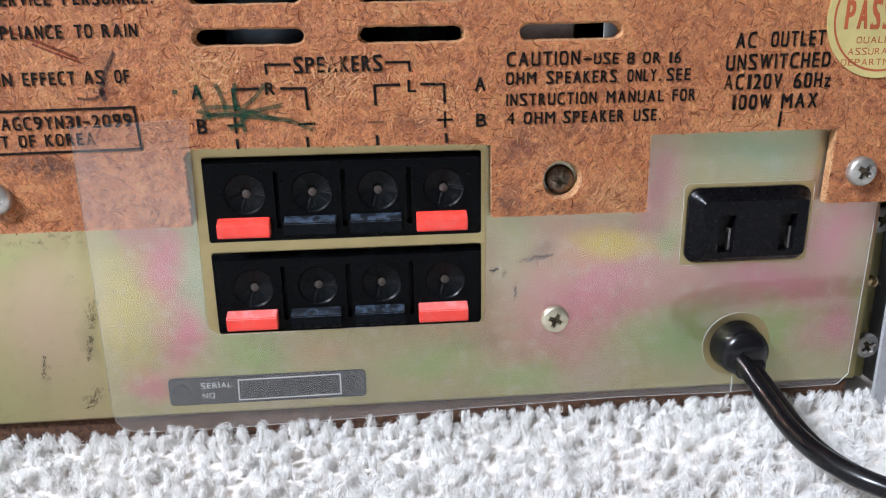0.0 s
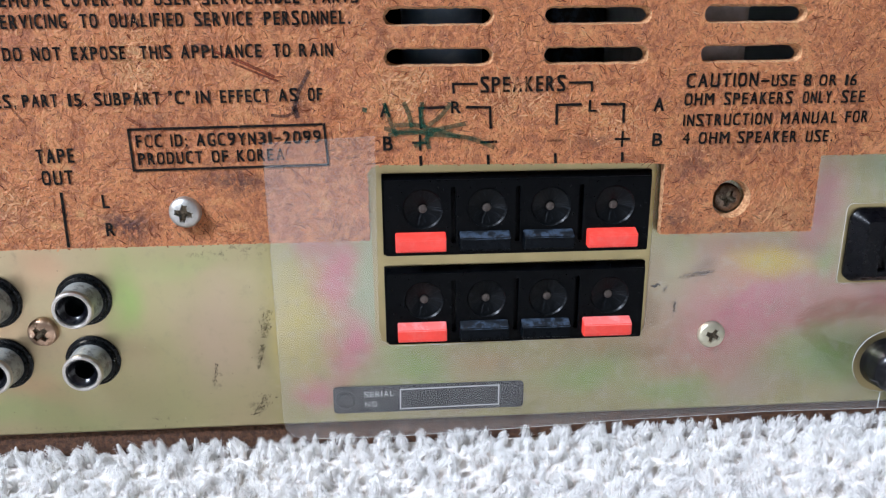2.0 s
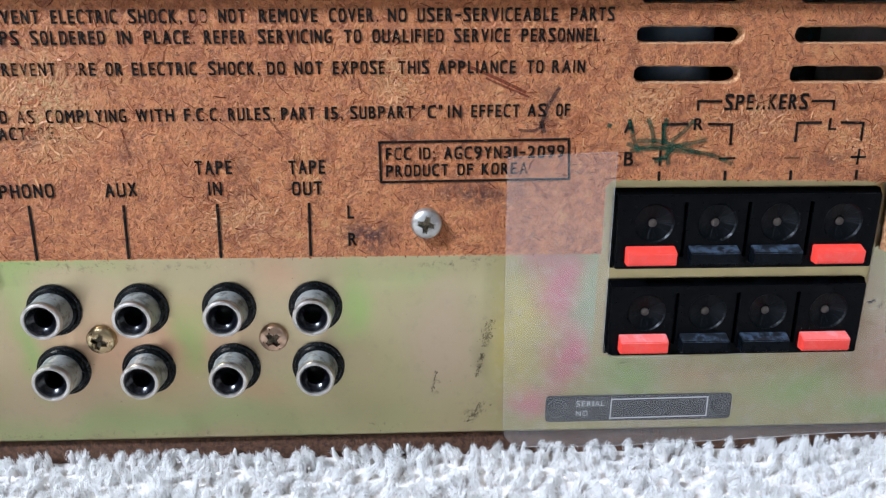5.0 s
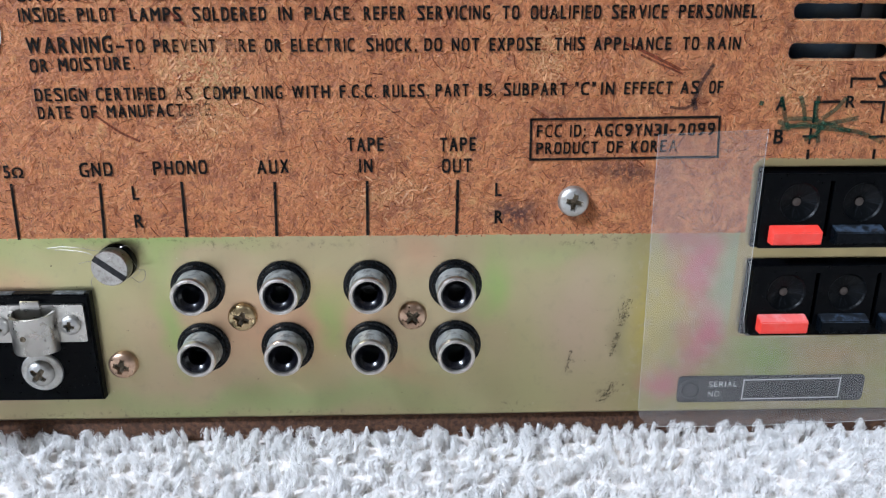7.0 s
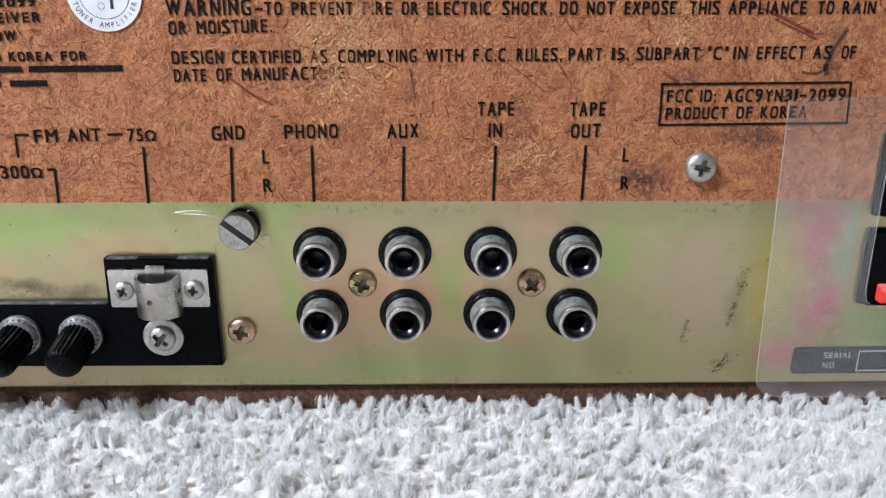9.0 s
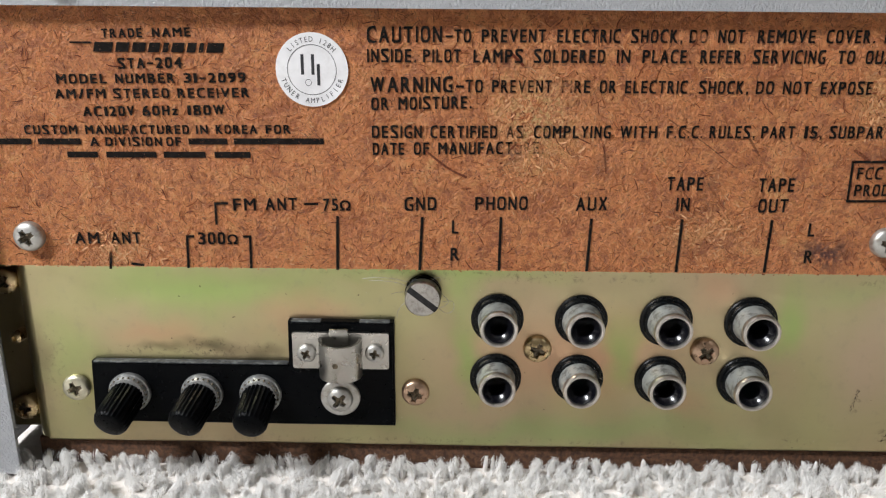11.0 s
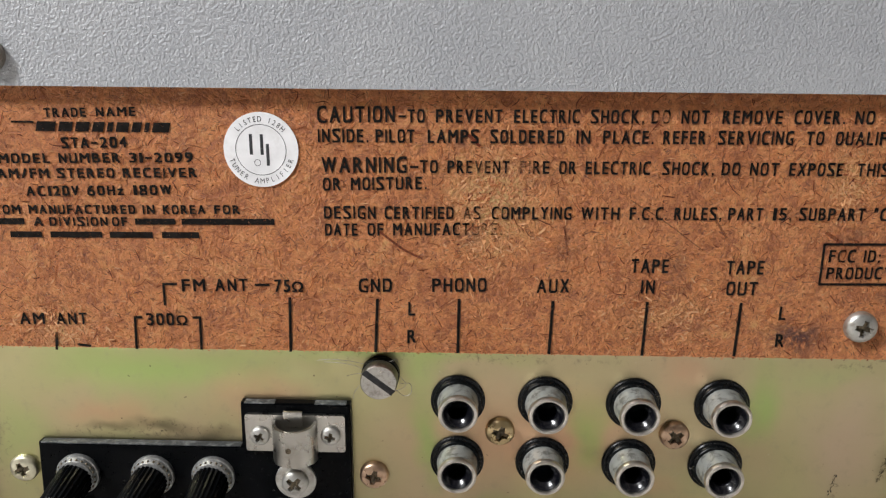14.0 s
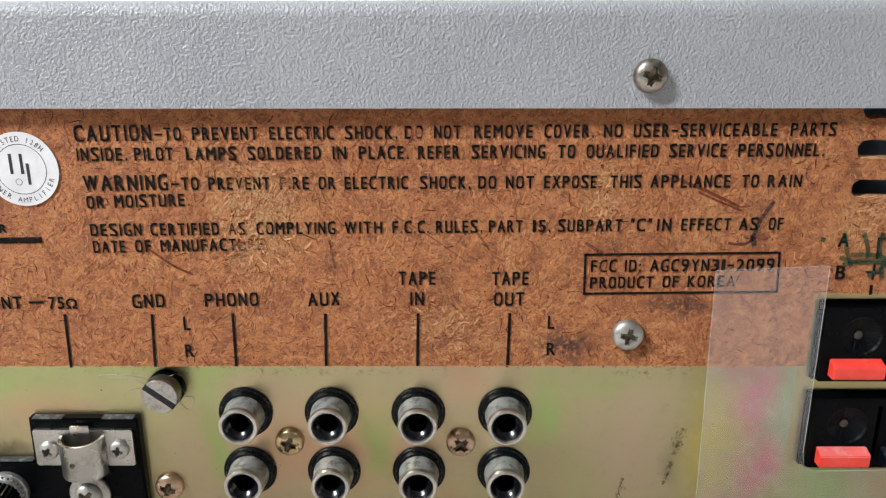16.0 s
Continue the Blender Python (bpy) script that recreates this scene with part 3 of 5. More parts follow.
SMEAR = ink("bluish_smear", (0.030, 0.026, 0.030), 1.0, ((205, 77, 12, 12, 0.45),))
SCUFF_INK = ink("black_scuff", (0.02, 0.018, 0.016), 1.0, ((196, 28, 9, 22, 0.7), (282, 36, 9, 8, 0.6)))

# clear film
m = bpy.data.materials.new("clear_film")
m.use_nodes = True
t = m.node_tree
t.nodes.remove(t.nodes["Principled BSDF"])
nt = t.nodes.new
clear, gloss, haze = nt("ShaderNodeBsdfTransparent"), nt("ShaderNodeBsdfGlossy"), nt("ShaderNodeBsdfDiffuse")
clear.inputs[0].default_value = (1.0, 1.0, 1.0, 1)
gloss.inputs["Roughness"].default_value = 0.07
haze.inputs[0].default_value = (0.8, 0.8, 0.82, 1)
co, scr, rng = nt("ShaderNodeTexCoord"), nt("ShaderNodeTexNoise"), nt("ShaderNodeMapRange")
scr.inputs["Scale"].default_value, scr.inputs["Detail"].default_value, scr.inputs["Roughness"].default_value = 90, 4, 0.55
t.links.new(co.outputs["Object"], scr.inputs["Vector"])
t.links.new(scr.outputs[0], rng.inputs[0])
for i, q in enumerate((0.35, 0.75, 0.020, 0.036)):
    rng.inputs[i + 1].default_value = q
m1, m2, facing, steep, fr = nt("ShaderNodeMixShader"), nt("ShaderNodeMixShader"), nt("ShaderNodeLayerWeight"), nt("ShaderNodeMath"), nt("ShaderNodeMath")
facing.inputs[0].default_value = 0.5
steep.operation, steep.inputs[1].default_value = "POWER", 4.0
fr.operation, fr.inputs[1].default_value, fr.inputs[2].default_value = "MULTIPLY_ADD", 0.6, 0.055
t.links.new(facing.outputs["Facing"], steep.inputs[0])
t.links.new(steep.outputs[0], fr.inputs[0])
t.links.new(rng.outputs[0], m1.inputs[0])
t.links.new(clear.outputs[0], m1.inputs[1])
t.links.new(haze.outputs[0], m1.inputs[2])
t.links.new(fr.outputs[0], m2.inputs[0])
t.links.new(m1.outputs[0], m2.inputs[1])
t.links.new(gloss.outputs[0], m2.inputs[2])
t.links.new(m2.outputs[0], t.nodes["Material Output"].inputs[0])
FILM = m
FILM_EDGE = plain("film_edge", (0.52, 0.52, 0.50), 0.3)

# carpet
k = Mat("cream_carpet_pile", (0.8, 0.78, 0.76), 0.6)
rnd = k.node("ShaderNodeNewGeometry").outputs["Random Per Island"]
# cores beiger than the fibres: their colour carries shade from between tufts
c = k.mix(k.span(k.noise(0.05, 3), 0.35, 0.65), (0.88, 0.835, 0.785), (0.95, 0.92, 0.885))
c = k.mix(k.math("MULTIPLY", k.span(rnd, 0.6, 1.0), 0.35), c, (0.70, 0.62, 0.56))
k.bump(k.noise(3.0, 4, 0.75), 0.5, 0.9)
PILE = k.out(**{"Base Color": c, "Sheen Weight": 0.4, "Subsurface Weight": 0.35, "Subsurface Scale": 0.0015, "Subsurface Radius": (1.0, 0.95, 0.9)})
FIBRE = bpy.data.materials.new("cream_carpet_fibre")
FIBRE.use_nodes = True
t = FIBRE.node_tree
through_light, blend = t.nodes.new("ShaderNodeBsdfTranslucent"), t.nodes.new("ShaderNodeMixShader")
through_light.inputs[0].default_value = (0.97, 0.955, 0.93, 1)
t.nodes["Principled BSDF"].inputs["Base Color"].default_value = (0.985, 0.98, 0.97, 1)
t.nodes["Principled BSDF"].inputs["Roughness"].default_value = 0.28
blend.inputs[0].default_value = 0.40
t.links.new(t.nodes["Principled BSDF"].outputs[0], blend.inputs[1])
t.links.new(through_light.outputs[0], blend.inputs[2])
t.links.new(blend.outputs[0], t.nodes["Material Output"].inputs[0])
k = Mat("carpet_ground", (0.6, 0.57, 0.54), 0.9)
c = k.mix(k.span(k.noise(0.25, 5, 0.7), 0.35, 0.65), (0.80, 0.77, 0.73), (0.90, 0.88, 0.85))
k.bump(k.noise(0.3, 3, 0.6), 1.0)
CARPET = k.out(**{"Base Color": c})

# beige of an added sheet: shade between the tufts put into its colour
POCKET_SHADE = plain("beige_carpet_pocket_shade", (0.76, 0.71, 0.66), 0.9, 0, (0.62, 0.56, 0.50), 0.6, 0.5)

# ================= the room =================
ROOM = (-1.6, 1.9, -0.70, 1.6, 2.4)


def slab(name, x0, x1, y0, y1, z0, z1, mat, label, kind="structure"):
    """A piece of the room, in metres."""
    bm = block(x0 * 1000, x1 * 1000, y0 * 1000, y1 * 1000, z0 * 1000, z1 * 1000, 0)
    return tagged(place(name, finish(bm, name, mat, 0)), label, "", "", kind)


x0, x1, y0, y1, top = ROOM
slab("floor", x0, x1, y0, y1, -0.10, -0.0045, CARPET, "cream carpet floor of the room")
# added sheet that darkens the gaps between tufts by its colour
slab("carpet_pocket_shade", -0.17, 0.44, -0.08, 0.19, -0.0046, -0.0039, POCKET_SHADE, "added beige sheet under the carpet pile, coloured for the shade between tufts")
slab("ceiling", x0 - 0.1, x1 + 0.1, y0 - 0.1, y1 + 0.1, top, top + 0.1, WALL_PAINT, "plain taupe ceiling")
slab("wall_north", x0 - 0.1, x1 + 0.1, y1, y1 + 0.1, -0.1, top, WHITE_WALL, "plain white wall")
slab("wall_west", x0 - 0.1, x0, y0, y1, -0.1, top, WALL_PAINT, "plain taupe wall")
slab("wall_east", x1, x1 + 0.1, y0, y1, -0.1, top, WALL_PAINT, "plain taupe wall")
wx0, wx1, wz0, wz1 = -1.24, -0.72, 1.00, 1.56
bm = bmesh.new()
for a0, a1, b0, b1 in ((x0 - 0.1, wx0, -0.1, top), (wx1, x1 + 0.1, -0.1, top), (wx0, wx1, -0.1, wz0), (wx0, wx1, wz1, top)):
    block(a0 * 1000, a1 * 1000, (y0 - 0.1) * 1000, y0 * 1000, b0 * 1000, b1 * 1000, 0, bm)
tagged(place("wall_south", finish(bm, "wall_south", WALL_PAINT, 0)), "plain taupe wall with the window opening", "", "", "structure")

# ================= the receiver =================
receiver = empty("stereo_receiver", (184, 100, 6), None,
                 "grey stereo receiver with a brown fibre-board back, standing on cream carpet", "receiver")
LIP = -5.0           # the cover's back flange
BOARD_Y = -3.0       # the board's face; the zinc panel's face is y = 0


def arch(inset, n=6):
    """The cover's outline, open below."""
    x0, x1, z0, z1, r = 1.0 + inset, 367.0 - inset, 3.0, 115.5 - inset, 3.2
    pts = [(x0, z0), (x0, z0 + 40)]
    for k in range(n + 1):
        a = radians(180 - 90 * k / n)
        pts.append((x0 + r + r * math.cos(a), z1 - r + r * math.sin(a)))
    for k in range(n + 1):
        a = radians(90 - 90 * k / n)
        pts.append((x1 - r + r * math.cos(a), z1 - r + r * math.sin(a)))
    return pts + [(x1, z0 + 40), (x1, z0)]


def build_cover():
    R = 2.5
    inner = [(358.3, 3.0), (358.3, 103.5), (351.5, 97.9), (16.4, 97.9), (9.7, 104.2), (9.7, 3.0)]
    outline = arch(R) + inner
    keyhole = rrect(27.5, 103.0, 32.0, 106.8, 1.3)
    bm = plate(dense(outline, 30), [keyhole], LIP, LIP + 0.9)
    # the round bend and the sheet behind it
    rows = []
    for k in range(9):
        a = radians(90 * k / 8)
        rows.append([bm.verts.new((x, LIP + R * (1 - math.cos(a)), z)) for x, z in arch(R * (1 - math.sin(a)))])
    rows.append([bm.verts.new((x, 240, z)) for x, z in arch(0)])
    for p, q in zip(rows, rows[1:]):
        for i in range(len(p) - 1):
            bm.faces.new((p[i], p[i + 1], q[i + 1], q[i]))
    return part("cover", bm, GREY, receiver, "light grey crackle-painted steel cover")


build_cover()

# bottom board and front, which close the case
part("bottom_board", block(11, 356, 1.2, 238, 2.0, 8.3, 0.4), BASE_BOARD, receiver, "dark brown pressed-board bottom")
part("front_panel", block(2, 366, 236, 242, 4, 113, 1.0), DARK, receiver)
bm = block(356.2, 365, 9.0, 10.0, 4, 70, 0.1)
part("side_flange", bm, ZINC, receiver)

# the zinc panel
outer = dense(rrect(14.6, 8.8, 356.6, 70, 0.2, 2), 40)
bm = plate(outer, [], 0.0, 1.0)
for f in bm.faces:
    f.smooth = False
panel = part("zinc_panel", bm, ZINC, receiver, "yellow-zinc plated steel connection panel, stained and scuffed, shade painted at its left edge")
rows = []
bm = bmesh.new()
for k in range(9):
    a = radians(90 * k / 8)
    rows.append([bm.verts.new((14.6 - 3.4 * math.sin(a), 0.003 + 3.4 * (1 - math.cos(a)), z)) for z in (9.0, 70)])
rows.append([bm.verts.new((11.2, 5.0, z)) for z in (9.0, 70)])
rows.append([bm.verts.new((4.0, 5.0, z)) for z in (9.0, 70)])
for p, q in zip(rows, rows[1:]):
    bm.faces.new((p[0], p[1], q[1], q[0]))
part("folded_side", bm, ZINC, panel)
part("folded_edge", tube([(14, 0.9, 9.0), (356.6, 0.9, 9.0)], 0.9, 12), ZINC, panel)

# the fibre board
OUT = [(7.5, 49.0), (7.5, 102), (360.5, 102), (360.5, 49.3), (342.8, 49.4), (343.1, 64.3), (305.8, 64.2), (305.9, 49.0),
       (275.1, 49.0), (275.0, 63.1), (272, 63.4), (219.2, 64.0), (217.9, 62.6), (217.9, 49.3)]
OUT.reverse()
cuts = [ring(288.8, 55.9, 3.85, 36)]
for a, b in ((221.8, 241.3), (250.9, 270.1), (280.2, 299.2)):
    for z in (83.55, 90.6, 97.6):
        cuts.append(dense(rrect(a - 0.15, z - 1.65, b + 0.15, z + 1.65, 1.55, 6), 0.6, 0.22, z))
cuts[0] = dense(cuts[0], 0.5, 0.16, 3)
bm = plate(dense(OUT, 0.7, 0.20, 5), cuts, BOARD_Y, -0.8, rim=1, flare=0.38)
board = part("back_board", bm, [BOARD, BOARD_EDGE], receiver, "brown pressed-fibre back board with black print, scuffed", smooth=30)


# loose fibres on the board's face and along its torn edges
def inside_board(x, z):
    hit = False
    for i, (ax, az) in enumerate(OUT):
        bx, bz = OUT[i - 1]
        if (az > z) != (bz > z) and x < (bx - ax) * (z - az) / (bz - az) + ax:
            hit = not hit
    if math.hypot(x - 288.8, z - 55.9) < 4.3:
        return False
    for p, q in ((221.8, 241.3), (250.9, 270.1), (280.2, 299.2)):
        if p - 0.6 < x < q + 0.6 and min(abs(z - s) for s in (83.55, 90.6, 97.6)) < 2.1:
            return False
    return hit


def board_fibres(seed):
    rng = random.Random(seed)
    verts, faces, tint = [], [], []

    def chip(x, z, length, width, tilt, lift=0.09):
        """A thin, bent and slightly tilted flake of wood fibre."""
        a = rng.uniform(0, math.pi)
        ca, sa = math.cos(a), math.sin(a)
        bend = rng.uniform(-0.25, 0.25) * length
        ta, tb = rng.gauss(0, tilt), rng.gauss(0, tilt)
        n = len(verts)
        for u, v in ((-0.5, 0.0), (-0.2, -0.5), (0.25, -0.45), (0.5, 0.0), (0.2, 0.5), (-0.25, 0.4)):
            p = u * length * rng.uniform(0.8, 1.2)
            q = v * width * rng.uniform(0.6, 1.4) + bend * (0.25 - u * u)
            verts.append((x + p * ca - q * sa, BOARD_Y - 0.03 + max(-lift, min(0.02, p * ta + q * tb)), z + p * sa + q * ca))
        faces.append(tuple(range(n, n + 6)))

    def thread(x, z, length, width, curl, mat):
        """A curled strand that lies flat, thin at both ends."""
        a = rng.uniform(0, 2 * math.pi)
        turn = rng.gauss(0, curl)
        n = len(verts)
        steps = 5
        x, z = x - math.cos(a) * length / 2, z - math.sin(a) * length / 2
        for i in range(steps + 1):
            half = width * 0.5 * (0.25 + 0.75 * math.sin(math.pi * (0.1 + 0.8 * i / steps))) * rng.uniform(0.7, 1.2)
            y = BOARD_Y - 0.03 - 0.05 * math.sin(math.pi * i / steps)
            verts.append((x - math.sin(a) * half, y, z + math.cos(a) * half))
            verts.append((x + math.sin(a) * half, y - 0.02, z - math.cos(a) * half))
            x, z = x + math.cos(a) * length / steps, z + math.sin(a) * length / steps
            a += turn / steps + rng.gauss(0, 0.16)
        for i in range(steps):
            b = n + 2 * i
            faces.append((b, b + 1, b + 3, b + 2))
            tint.append(mat)

    for mat, count in ((0, 5200), (1, 2000)):
        made = 0
        while made < count:
            x, z = rng.uniform(9, 360), rng.uniform(49.6, 101)
            if inside_board(x, z):
                s = rng.random() ** 3
                thread(x, z, 0.35 + (1.3 if mat else 2.6) * s, rng.uniform(0.10, 0.22), 0.5, mat)
                made += 1
    # torn, raised flakes where the face has been rubbed
    worn = ((116, 79, 9, 10), (114, 72, 7, 7), (35, 53, 10, 5), (246, 76, 8, 4), (178, 83, 3.5, 7), (150, 57, 12, 6), (226, 80, 5, 5), (265, 71, 6, 4))
    made = 0
    while made < 1100:
        cx, cz, rx, rz = rng.choice(worn)
        x, z = rng.gauss(cx, rx * 0.55), rng.gauss(cz, rz * 0.55)
        if inside_board(x, z):
            s = rng.random() ** 3
            tint.append(1 if rng.random() < 0.9 else 0)
            chip(x, z, 0.4 + 1.7 * s, rng.uniform(0.12, 0.26) + 0.15 * s, 0.2, 0.16)
            made += 1
    # frayed edges
    rims = [(OUT[i - 1], OUT[i]) for i in range(len(OUT))]
    spans = [math.hypot(q[0] - p[0], q[1] - p[1]) for p, q in rims]
    for p, q in rng.choices(rims, spans, k=1000):
        u, off = rng.random(), rng.gauss(0, 0.10)
        tint.append(1 if rng.random() < 0.75 else 0)
        chip(p[0] + (q[0] - p[0]) * u + off, p[1] + (q[1] - p[1]) * u + off, rng.uniform(0.25, 0.7), rng.uniform(0.1, 0.3), 0.25)
    me = bpy.data.meshes.new("fibre_fleck")
    me.from_pydata([(x * MM, y * MM, (z - FLOOR_Z) * MM) for x, y, z in verts], [], faces)
    me.materials.append(DARK_FIBRES)
    me.materials.append(LIGHT_FIBRES)
    me.polygons.foreach_set("material_index", tint)
    return place("fibre_fleck", me, board, "short dark and light wood fibres", kind="stuff")


board_fibres(4)


# ---------- lettering ----------
def glyphs(body, bold=0.026):
    """The outline of a line of print, as a mesh of its own unit."""
    cu = bpy.data.curves.new("line", "FONT")
    cu.body, cu.size, cu.offset, cu.resolution_u = body, 1.0, bold, 3
    cu.space_word, cu.space_character = 1.8, 1.17
    ob = new("line", cu)
    me = bpy.data.meshes.new_from_object(ob.evaluated_get(bpy.context.evaluated_depsgraph_get()))
    bpy.data.objects.remove(ob)
    bpy.data.curves.remove(cu)
    return me


def caps():
    me = glyphs("H")
    return max(v.co.y for v in me.vertices)


CAP = caps()


# how wide each sign of the narrow sans print is, against a common letter
WIDTHS = {"I": 0.23, "J": 0.8, "L": 0.84, "E": 0.86, "F": 0.84, "T": 0.98, "M": 1.22, "W": 1.48, "A": 1.12, "V": 1.08, "X": 1.05, "Y": 1.02, "1": 0.46, "z": 0.8,
          "-": 0.85, "/": 0.75, ".": 0.22, ",": 0.24, ":": 0.22, '"': 0.42, "\u03a9": 0.8}
ROUND = {"O": (-1, -1), "C": (-1, -1), "G": (-1, -1), "Q": (-1, -1), "0": (-1, -1), "D": (0, -1), "U": (-1, -1), "S": (-1, -1), "6": (-1, -1), "8": (-1, -1), "9": (-1, -1)}
SIGNS = {}


def sign(ch):
    """One sign: points (u from 0 to 1 across, height in capitals) and faces; round signs are drawn squarer."""
    if ch not in SIGNS:
        me = glyphs(ch, 0.0)
        xs = [v.co.x for v in me.vertices]
        a, b = min(xs), max(xs)
        pts = []
        for v in me.vertices:
            u, h = (v.co.x - a) / (b - a), v.co.y / CAP
            if ch in ROUND:
                p, q = 2 * u - 1, 2 * h - 1
                if p > ROUND[ch][0] * 1.1 and not (ch == "U" and q > 0):
                    g = 1 + 0.17 * (2 * abs(p * q) / (p * p + q * q + 1e-6)) ** 2
                    u, h = (max(-1, min(1, p * g)) + 1) / 2, (max(-1.03, min(1.03, q * g)) + 1) / 2
            if ch == "-":
                h += 0.13
            pts.append((u, h))
        SIGNS[ch] = (pts, [tuple(f.vertices) for f in me.polygons])
        bpy.data.meshes.remove(me)
    return SIGNS[ch]


def set_word(word, x0, x1, zl, zr, cap, y, bold, verts, faces):
    """Sets a word between two places; a last stop or comma hangs over. The strokes are made heavier by shifted impressions."""
    body = word.rstrip(".,:") if len(word.rstrip(".,:")) > 1 and word.count(".") < 2 else word
    gap = 0.30
    widths = [WIDTHS.get(ch, 1.0) for ch in body]
    unit = (x1 - x0) / (sum(widths) + gap * (len(body) - 1))
    extra = min(bold * cap, 0.2 * unit)
    at, rows = x0, []
    for ch, wide in zip(body, widths):
        rows.append((ch, at, wide * unit))
        at += (wide + gap) * unit
    for ch in word[len(body):]:
        rows.append((ch, x1 + 0.22 * cap, 0.14 * cap))
    for ch, a, wide in rows:
        pts, polys = sign(ch)
        side = min(extra, 0.28 * wide)
        tall = cap * (0.78 if ch == "\u03a9" else 1.0)
        for n, (i, j) in enumerate(((-1, -1), (1, -1), (-1, 1), (1, 1)) if bold else ((0, 0),)):
            first = len(verts)
            for u, h in pts:
                x = a + side + (wide - 2 * side) * u + side * i
                z = zl + (zr - zl) * (x - x0) / (x1 - x0) + 0.6 * extra + h * (tall - 1.2 * extra) + 0.6 * extra * j
                verts.append((x * MM, (y - 0.008 * n) * MM, (z - FLOOR_Z) * MM))
            faces.extend(tuple(first + q for q in f) for f in polys)


def lettering(body, x0, x1, zl, zr, cap, mat=None, parent=None, y=BOARD_Y - 0.14, name="lettering", bold=0.031, words=()):
    """A line of print from x0 to x1; words: where each word begins and ends, when it has several."""
    verts, faces = [], []
    for word, a, b in words or ((body, x0, x1),):
        za, zb = (zl + (zr - zl) * (q - x0) / (x1 - x0) for q in (a, b))
        set_word(word, a, b, za, zb, cap, y, bold, verts, faces)
    me = bpy.data.meshes.new(name)
    me.from_pydata(verts, [], faces)
    me.materials.append(mat or PRINT)
    return place(name, me, parent or board)


def sentence(zl, zr, x0, x1, cap, *words, bold=0.031):
    """A printed line whose words stand where they are given; zl and zr: its height at x0 and x1."""
    return lettering("", x0, x1, zl, zr, cap, words=words, bold=bold)


def stroke_bm(lines, width, y=BOARD_Y - 0.14, bm=None):
    """Flat printed lines through points (x, z)."""
    bm = bm or bmesh.new()
    for pts in lines:
        left, right = [], []
        for i, (x, z) in enumerate(pts):
            ax, az = pts[max(i - 1, 0)]
            bx, bz = pts[min(i + 1, len(pts) - 1)]
            d = Vector((bx - ax, bz - az)).normalized()
            if 0 < i < len(pts) - 1:
                d = (Vector((bx - x, bz - z)).normalized() + Vector((x - ax, z - az)).normalized()).normalized()
            nx, nz = -d.y * width / 2, d.x * width / 2
            if 0 < i < len(pts) - 1:
                e = Vector((bx - x, bz - z)).normalized()
                cut = max(0.5, abs(e.dot(d)))
                nx, nz = nx / cut, nz / cut
            left.append(bm.verts.new((x + nx, y, z + nz)))
            right.append(bm.verts.new((x - nx, y, z - nz)))
        for i in range(len(pts) - 1):
            bm.faces.new((left[i], left[i + 1], right[i + 1], right[i]))
    for f in bm.faces:
        f.normal_update()
        if f.normal.y > 0:
            f.normal_flip()
    return bm


def lines(pts, width, mat=None, parent=None, y=BOARD_Y - 0.14, name="printed_line"):
    return part(name, stroke_bm(pts, width, y), mat or PRINT, parent or board, smooth=0)


def bars(spans, zl, zr, x_a, x_b, cap, mat=None, parent=None, y=BOARD_Y - 0.14, gap=0.66):
    """Plain bars in place of words."""
    for a, b in spans:
        za = zl + (zr - zl) * (a - x_a) / (x_b - x_a)
        zb = zl + (zr - zl) * (b - x_a) / (x_b - x_a)
        part("printed_bar", stroke_bm([[(a, za + cap / 2), (b, zb + cap / 2)]], cap * gap, y), mat or PRINT, parent or board, smooth=0)


WIDE = 0.05
sentence(92.4, 92.8, 36.8, 53.2, 1.65, ("TRADE", 36.9, 44.3), ("NAME", 46.1, 53.1), bold=WIDE)
sentence(87.0, 87.3, 39.2, 51.0, 1.95, ("STA-204", 39.3, 51.0), bold=WIDE)
sentence(84.2, 84.8, 27.6, 62.4, 1.8, ("MODEL", 27.6, 36.9), ("NUMBER", 38.5, 49.5), ("31-2099", 51.1, 62.5), bold=WIDE)
sentence(81.5, 82.1, 26.9, 63.0, 1.8, ("AM/FM", 27.0, 36.4), ("STEREO", 37.8, 48.2), ("RECEIVER", 49.7, 63.0), bold=WIDE)
sentence(78.3, 78.9, 31.7, 58.1, 1.85, ("AC", 31.8, 35.3), ("120V", 35.8, 41.4), ("60Hz", 42.9, 49.5), ("180W", 51.3, 58.2), bold=WIDE)
sentence(74.9, 75.5, 20.2, 70.2, 1.7, ("CUSTOM", 20.3, 30.3), ("MANUFACTURED", 31.8, 51.3), ("IN", 52.6, 54.8), ("KOREA", 56.3, 64.0), ("FOR", 65.6, 70.3), bold=WIDE)
sentence(72.6, 73.3, 14.0, 76.5, 1.7, ("A", 32.4, 34.1), ("DIVISION", 35.3, 46.0), ("OF", 46.8, 49.6), bold=WIDE)
bars(((14.1, 21.3), (22.6, 30.7), (51.0, 58.3), (59.5, 76.4)), 72.6, 73.3, 14, 76.5, 1.7)
bars(((27.8, 33.6), (35.2, 44.7), (46.1, 54.0), (55.7, 62.5)), 70.3, 70.6, 27.8, 62.5, 1.7)
# the maker's mark, as plain slanted slabs under a thin rule
lines([[(30.9, 91.6), (34.9, 91.6)]], 0.35, name="printed_bar")
